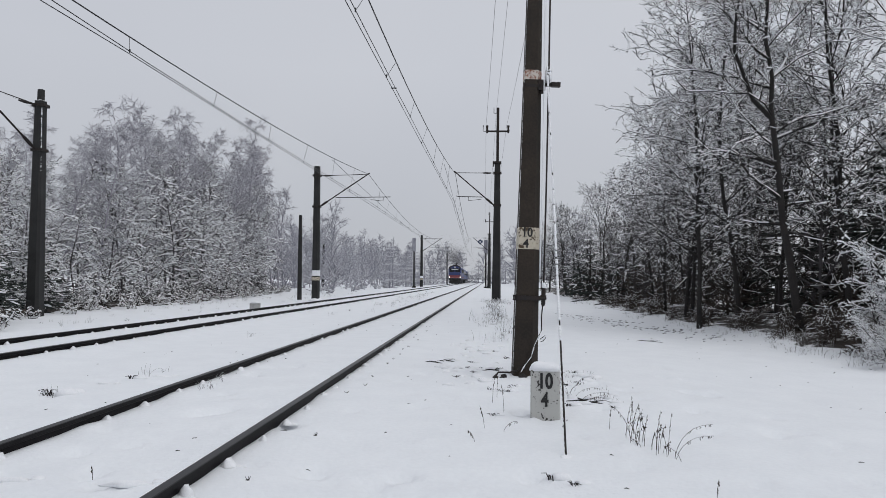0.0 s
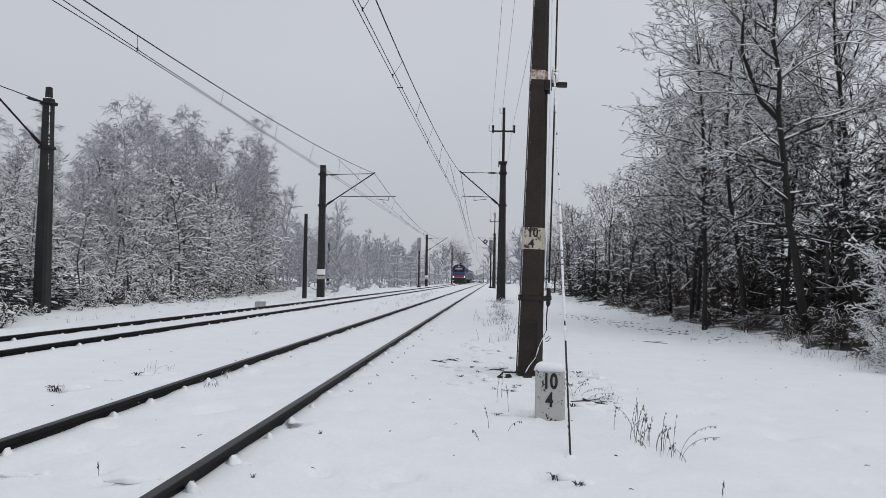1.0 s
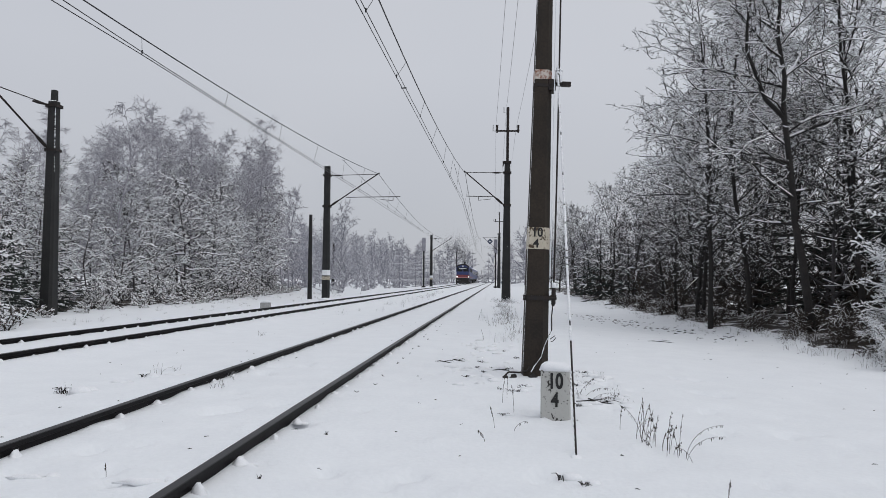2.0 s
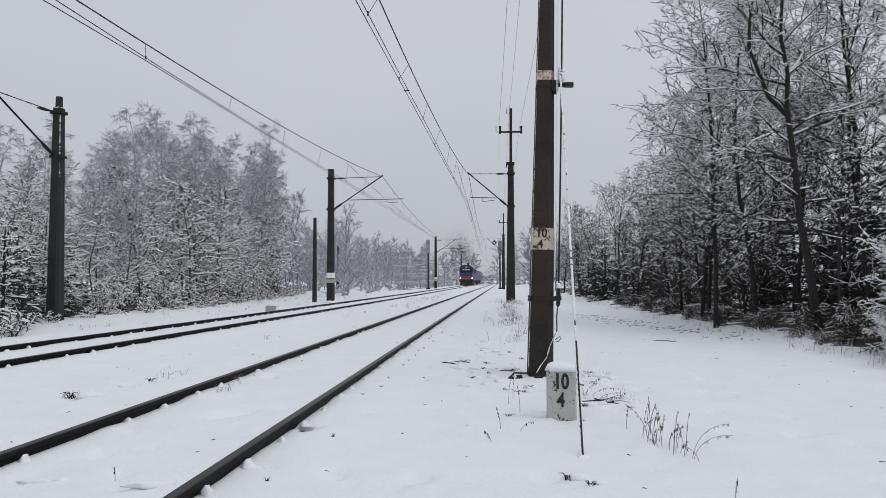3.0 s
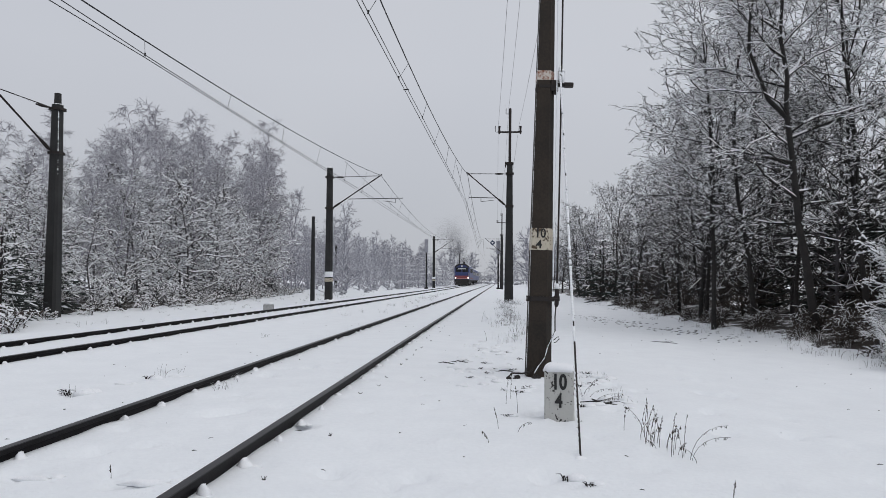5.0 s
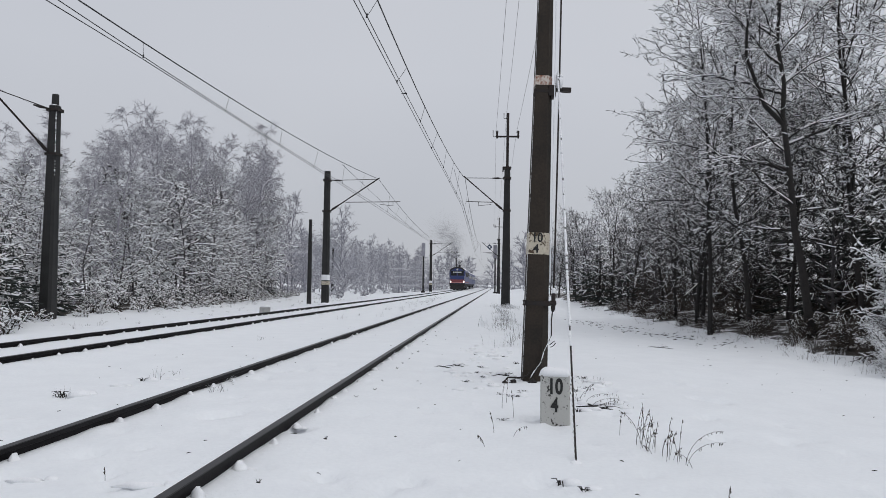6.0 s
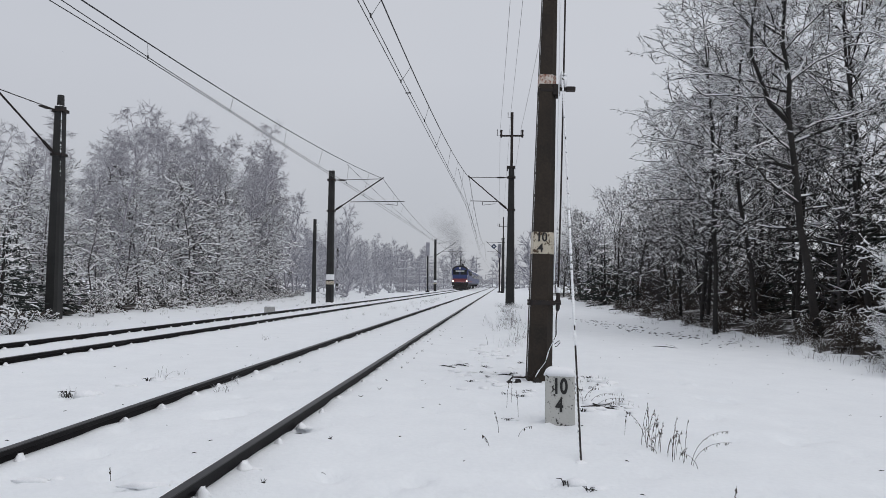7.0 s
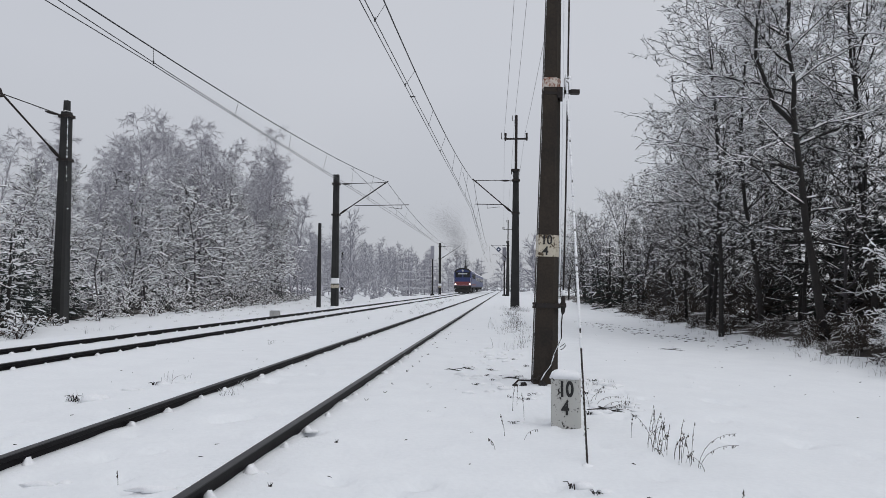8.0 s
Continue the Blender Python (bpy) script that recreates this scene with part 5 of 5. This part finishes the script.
        for k in range(9):
            a, h = q.uniform(0, 6.28), q.uniform(0.015, 0.05)
            o = (q.gauss(0, 0.02), q.gauss(0, 0.015))
            blades.tube([(o[0], o[1], -0.02), (o[0] + 0.6 * h * math.cos(a), o[1], h * 0.6), (o[0] + 1.4 * h * math.cos(a), o[1] + 0.6 * h * math.sin(a), h * q.uniform(0.2, 0.8))], [0.004, 0.0035, 0.0015], 0, 5)
        tagged(part("tuft", blades, BARK, clump), kind="stuff")
        part("snow_lump", Soup().mound(0.07, 0.03, -0.015, 0.07, 0.05, 0.05, 0, 3, rough=0.25), SNOW_CAP, clump, "", True)
    # marker box beyond the left track
    box = tagged(new("marker_box"), "low pale concrete box capped with snow beyond the track", "box")
    box.matrix_basis = pose(-8.75, 25, lie(-8.75, 25), 0, 0, 8)
    part("body", Soup().box(-0.18, 0.18, -0.15, 0.15, -0.15, 0.26, 0, 0.02), material("pale_concrete", (0.42, 0.42, 0.41), (0.25, 0.25, 0.25)), box)
    part("snow_cap", Soup().mound(0, 0, 0.255, 0.2, 0.17, 0.09, 0, 5), SNOW_CAP, box, "cap of snow", True)


build_weeds()


# ---- the train ----
BLUE = material("blue_paint", (0.028, 0.045, 0.16), (0.018, 0.03, 0.1), 0.4, 0.0, scale=1.5, fine=20, bump=0.05)
RED = material("red_paint", (0.24, 0.05, 0.06), (0.13, 0.03, 0.036), 0.45, 0.0, scale=2, fine=20, bump=0.05)
BLACK = material("sooty_black", (0.015, 0.015, 0.016), (0.03, 0.028, 0.027), 0.7, 0.1, scale=3, fine=20, bump=0.1)
PALE = material("pale_band", (0.55, 0.56, 0.58), (0.4, 0.4, 0.42), 0.5, scale=3, bump=0.05)
LAMP = material("headlight_glow", (1.0, 0.8, 0.74), (1.0, 0.75, 0.7), 0.3, emit=2.2, bump=0)
PANE = material("dark_window_glass", (0.012, 0.014, 0.018), (0.02, 0.022, 0.025), 0.08, bump=0)
SMOKE = material("soot_flecks", (0.16, 0.16, 0.17), (0.1, 0.1, 0.11), 1.0, scale=2, fine=9, bump=0)


def body_ring(w, z0, z1, crown):
    """Outline of a vehicle body: straight sides and an arched roof."""
    pts = [(-w / 2, z0), (w / 2, z0), (w / 2, z1)]
    for k in range(1, 10):
        a = math.pi * k / 10
        pts.append((w / 2 * math.cos(a), z1 + crown * math.sin(a)))
    return pts + [(-w / 2, z1)]


def wheel_set(parent, ys, wheels):
    tyre = Soup().tube([(-0.07, 0, 0), (-0.06, 0, 0), (0.06, 0, 0), (0.07, 0, 0)], [0.42, 0.5, 0.5, 0.42], 0, 20)
    for k in range(6):
        a = math.pi * k / 3
        tyre.tube([(-0.075, 0.1 * math.cos(a), 0.1 * math.sin(a)), (-0.075, 0.4 * math.cos(a), 0.4 * math.sin(a))], 0.03, 0, 5)
    me = tyre.mesh("wheel", [BLACK])
    for y in ys:
        for x in (-0.752, 0.752):
            w = part("wheel", me, None, parent)
            w.matrix_basis = pose(x, y, 0.5)
            wheels.append((w, x, y))


def build_train():
    wheels = []
    loco = tagged(new("locomotive"), "blue diesel locomotive with red front band and lit lamps", "locomotive")
    W = 2.9
    ring = body_ring(W, 1.1, 3.4, 0.78)
    nose = [(x * 0.93, (z - 1.1) * 0.96 + 1.1) for x, z in ring]
    s = Soup()
    n = len(ring)
    vs = [(x, 0.0, z) for x, z in nose] + [(x, 0.45, z) for x, z in ring] + [(x, 17.2, z) for x, z in ring]
    fs = [tuple(range(n))] + [(k * n + j, k * n + (j + 1) % n, (k + 1) * n + (j + 1) % n, (k + 1) * n + j) for k in (0, 1) for j in range(n)] + [tuple(range(2 * n, 3 * n))[::-1]]
    part("body", s.add(vs, fs), BLUE, loco)
    roof = [(W / 2 * math.cos(math.pi * k / 12) * 0.96, 3.41 + 0.8 * math.sin(math.pi * k / 12)) for k in range(1, 12)]
    part("roof_snow", Soup().extrude(roof + [(x * 0.98, z - 0.05) for x, z in roof[::-1]], [(0, 0.9, 0.0), (0, 1.3, 0.03), (0, 17, 0.03)]), SNOW_CAP, loco, "snow lying on the arched roof")
    part("cab_brow", Soup().extrude([(x * 1.01, z + 0.02) for x, z in roof] + [(x * 0.9, z - 0.22) for x, z in roof[::-1]], [(0, -0.06, -0.05), (0, 0.5, 0.0), (0, 0.9, 0.0)]), BLACK, loco, "sooty black edge of the cab roof")
    part("red_band", Soup().box(-1.38, 1.38, -0.03, 0.2, 1.3, 1.92, 0, 0.0), RED, loco, "red front band")
    part("pale_stripe", Soup().box(-1.38, 1.38, -0.045, 0.1, 1.3, 1.4), material("pink_stripe", (0.6, 0.3, 0.28), (0.45, 0.2, 0.2), 0.5, scale=3, bump=0), loco, "pale stripe")
    for x in (-1, 1):
        pane = part("windscreen", Soup().box(x * 0.64 - 0.52, x * 0.64 + 0.52, -0.03, 0.1, 2.65, 3.4, 0, 0.0), PANE, loco, "dark windscreen")
        part("frame", Soup().box(x * 0.64 - 0.56, x * 0.64 + 0.56, -0.015, 0.08, 2.6, 3.46), BLACK, pane)
        part("wiper", Soup().tube([(x * 0.64, -0.05, 2.74), (x * 0.64 + 0.2, -0.05, 3.3)], 0.015), BLACK, pane)
        lamp = part("headlight", Soup().tube([(x * 1.2, -0.11, 1.5), (x * 1.2, 0.05, 1.5)], 0.13, 0, 16), LAMP, loco, "lit headlight")
        part("rim", Soup().tube([(x * 1.2, -0.09, 1.5), (x * 1.2, 0.04, 1.5)], 0.19, 0, 16), PALE, lamp)
        part("buffer", Soup().tube([(x * 0.88, 0.1, 1.05), (x * 0.88, -0.4, 1.05), (x * 0.88, -0.42, 1.05), (x * 0.88, -0.47, 1.05)], [0.11, 0.11, 0.24, 0.22], 0, 16), BLACK, loco, "black buffer")
        part("handrail", Soup().tube([(x * 1.3, -0.06, 1.3), (x * 1.3, -0.12, 1.5), (x * 1.3, -0.12, 2.3), (x * 1.3, -0.06, 2.5)], 0.025), PALE, loco)
        part("step", Soup().box(x * 1.2 - 0.2, x * 1.2 + 0.2, -0.1, 0.3, 0.45, 0.5).box(x * 1.2 - 0.2, x * 1.2 - 0.16, -0.05, 0.0, 0.45, 1.1).box(x * 1.2 + 0.16, x * 1.2 + 0.2, -0.05, 0.0, 0.45, 1.1), BLACK, loco)
        for y in (1.6, 15.4):
            part("cab_window", Soup().box(x * 1.45 - 0.05, x * 1.45 + 0.05, y - 0.45, y + 0.45, 2.7, 3.4), PANE, loco)
        for y in (4.5, 6.2, 7.9, 9.6, 11.3, 13.0):
            part("grille", Soup().box(x * 1.46 - 0.04, x * 1.46 + 0.04, y - 0.6, y + 0.6, 2.5, 3.3), BLACK, loco, "dark side grille")
        part("side_stripe", Soup().box(x * 1.47 - 0.02, x * 1.47 + 0.02, 0.5, 17, 1.3, 1.55), RED, loco, "red side stripe")
    # frost and the pale reflection on the windscreens, built as one light strip
    part("window_frost", Soup().box(-0.75, 0.75, -0.04, 0.05, 3.12, 3.32, 0, 0.01), PALE, loco, "pale strip of frost and reflection across the windscreens")
    part("top_lamp", Soup().tube([(0, -0.02, 3.72), (0, 0.25, 3.72)], 0.17, 0, 16), PALE, loco, "unlit lamp above the windows")
    part("buffer_beam", Soup().box(-1.4, 1.4, -0.1, 0.2, 0.75, 1.22), BLACK, loco, "black buffer beam")
    part("snow_plough", Soup().box(-1.25, 1.25, -0.15, 0.05, 0.15, 0.7, 0, 0.0), BLACK, loco)
    part("coupling", Soup().tube([(0, -0.1, 1.0), (0, -0.4, 0.95), (0, -0.42, 0.6)], 0.05), IRON, loco)
    part("underframe", Soup().box(-1.3, 1.3, 0.3, 17, 0.85, 1.12).box(-1.1, 1.1, 6.5, 10.7, 0.35, 0.9, 0, 0.1), BLACK, loco)
    for y in (3.2, 14.0):
        part("bogie", Soup().box(-1.15, -1.0, y - 2.2, y + 2.2, 0.45, 0.85).box(1.0, 1.15, y - 2.2, y + 2.2, 0.45, 0.85), BLACK, loco)
    wheel_set(loco, (1.4, 3.2, 5.0, 12.2, 14.0, 15.8), wheels)
    part("exhaust_stack", Soup().tube([(0.0, 8.5, 4.3), (0.0, 8.5, 4.75)], 0.22, 0, 12), BLACK, loco)
    part("aerial", Soup().tube([(0.3, 1.2, 4.3), (0.3, 1.2, 4.9)], 0.02, 0, 6), BLACK, loco)
    coaches = []
    for k in range(2):
        c = tagged(new("passenger_coach"), "dark blue passenger coach with snowy roof behind the locomotive", "coach", "coaches of the train")
        part("body", Soup().extrude(body_ring(2.85, 1.1, 3.3, 0.75), [(0, 0, 0), (0, 24, 0)]), BLUE, c)
        roof = [(1.4 * math.cos(math.pi * j / 12), 3.32 + 0.76 * math.sin(math.pi * j / 12)) for j in range(1, 12)]
        part("roof_snow", Soup().extrude(roof + [(x * 0.98, z - 0.05) for x, z in roof[::-1]], [(0, 0.1, 0.01), (0, 23.9, 0.01)]), SNOW_CAP, c, "snow on the roof")
        for x in (-1, 1):
            for j in range(11):
                y = 2 + 2 * j
                part("window", Soup().box(x * 1.42 - 0.03, x * 1.42 + 0.03, y - 0.6, y + 0.6, 2.2, 3.0), PANE, c)
        part("underframe", Soup().box(-1.2, 1.2, 0.2, 23.8, 0.8, 1.12), BLACK, c)
        for y in (3, 21):
            part("bogie", Soup().box(-1.1, 1.1, y - 1.4, y + 1.4, 0.4, 0.8), BLACK, c)
        wheel_set(c, (1.8, 4.2, 19.8, 22.2), wheels)
        coaches.append(c)
    smoke = tagged(new("exhaust_smoke"), "thin grey exhaust smoke drifting above the locomotive", "smoke")
    r = random.Random(6)
    puffs = []
    for k in range(8):
        f = k / 7
        size = 0.5 + 1.3 * f
        q = np.random.RandomState(40 + k)
        n = int(3000 + 4800 * f)
        at = q.normal(0, 1, (n, 3)) * size * np.array([1.0, 1.0, 0.8])
        w = q.uniform(0.0062, 0.0098, (n, 1, 1)) * (1.25 - 0.25 * f)
        corners = np.array([[1, 1, 1], [-1, -1, 1], [-1, 1, -1], [1, -1, -1]])[None] * w
        co = (at[:, None, :] + corners).reshape(-1, 3)
        faces = (np.arange(n)[:, None, None] * 4 + np.array([[0, 1, 2], [0, 3, 1], [0, 2, 3], [1, 3, 2]])[None]).reshape(-1, 3)
        me = bpy.data.meshes.new("puff")
        me.from_pydata(co.tolist(), [], faces.tolist())
        me.materials.append(SMOKE)
        p = tagged(part("puff", me, None, smoke), kind="stuff")
        puffs.append((p, f, pose(-0.2 - 4.2 * f + r.gauss(0, 0.3), 8.5 + 6 * f, 5.2 + 9.0 * f ** 0.85)))
    return loco, coaches, smoke, puffs, wheels


LOCO, COACHES, SMOKE_CLOUD, PUFFS, WHEELS = build_train()


def build_flakes():
    """Loose snowflakes drifting down in front of the camera."""
    bm = bmesh.new()
    bmesh.ops.create_icosphere(bm, subdivisions=1, radius=1.0)
    for v in bm.verts:
        v.co *= 1 + 0.35 * noise.noise(v.co * 3)
    me = bpy.data.meshes.new("snowflake")
    bm.to_mesh(me)
    bm.free()
    me.materials.append(SNOW_CAP)
    fall = tagged(new("falling_snow"), "sparse small snowflakes drifting down before the tracks", "snowfall", kind="stuff")
    r, out = random.Random(21), []
    for k in range(48):
        f = part("snowflake", me, None, fall)
        y = r.uniform(2.6, 9)
        size = r.uniform(0.0022, 0.0045)
        f.scale = (size, size, size * 0.8)
        out.append((f, Vector((y * r.uniform(-0.75, 0.6), y, r.uniform(0.8, 9.5))), Vector((r.uniform(-0.2, 0.1), r.uniform(-0.08, 0.08), -r.uniform(0.8, 1.1)))))
    return out


FLAKES = build_flakes()


def motions():
    keys = [(0, 146.5), (1.5, 140.6), (3, 134.2), (4.5, 127.2), (6, 119.7), (7, 114.5), (8, 109.0)]
    y_at = lambda t: float(np.interp(t, [k[0] for k in keys], [k[1] for k in keys]))
    walk(LOCO, [(t, pose(axis_left(y), y, RAIL_Z_LEFT)) for t, y in keys])
    for k, c in enumerate(COACHES):
        walk(c, [(t, pose(axis_left(y), y + 17.9 + 24.7 * k, RAIL_Z_LEFT)) for t, y in keys])
    walk(SMOKE_CLOUD, [(t, pose(axis_left(y), y + 0.3 * t, RAIL_Z_LEFT)) for t, y in keys])
    for p, f, m in PUFFS:
        stack, end = Vector((0.0, 8.5, 4.8)), m.translation
        rows = []
        for t in (0, 1, 2, 3, 4, 5, 6, 7, 8):
            rows.append((t, Matrix.Translation(stack.lerp(end, 0.3 + 0.7 * t / 8)) @ pose(0, 0, 0, 0, 0, 6 * t)))
        walk(p, rows)
    for f, start, v in FLAKES:
        walk(f, [(t, Matrix.Translation(start + v * t + Vector((0.05 * math.sin(2 * t + start.x), 0, 0)))) for t in (0, 1, 2, 3, 4, 5, 6, 7, 8)])
    times = [k / 10 for k in range(81)]
    for w, x, y in WHEELS:
        walk(w, [(t, pose(x, y, 0.5, math.degrees((y_at(0) - y_at(t)) / 0.5))) for t in times])


motions()
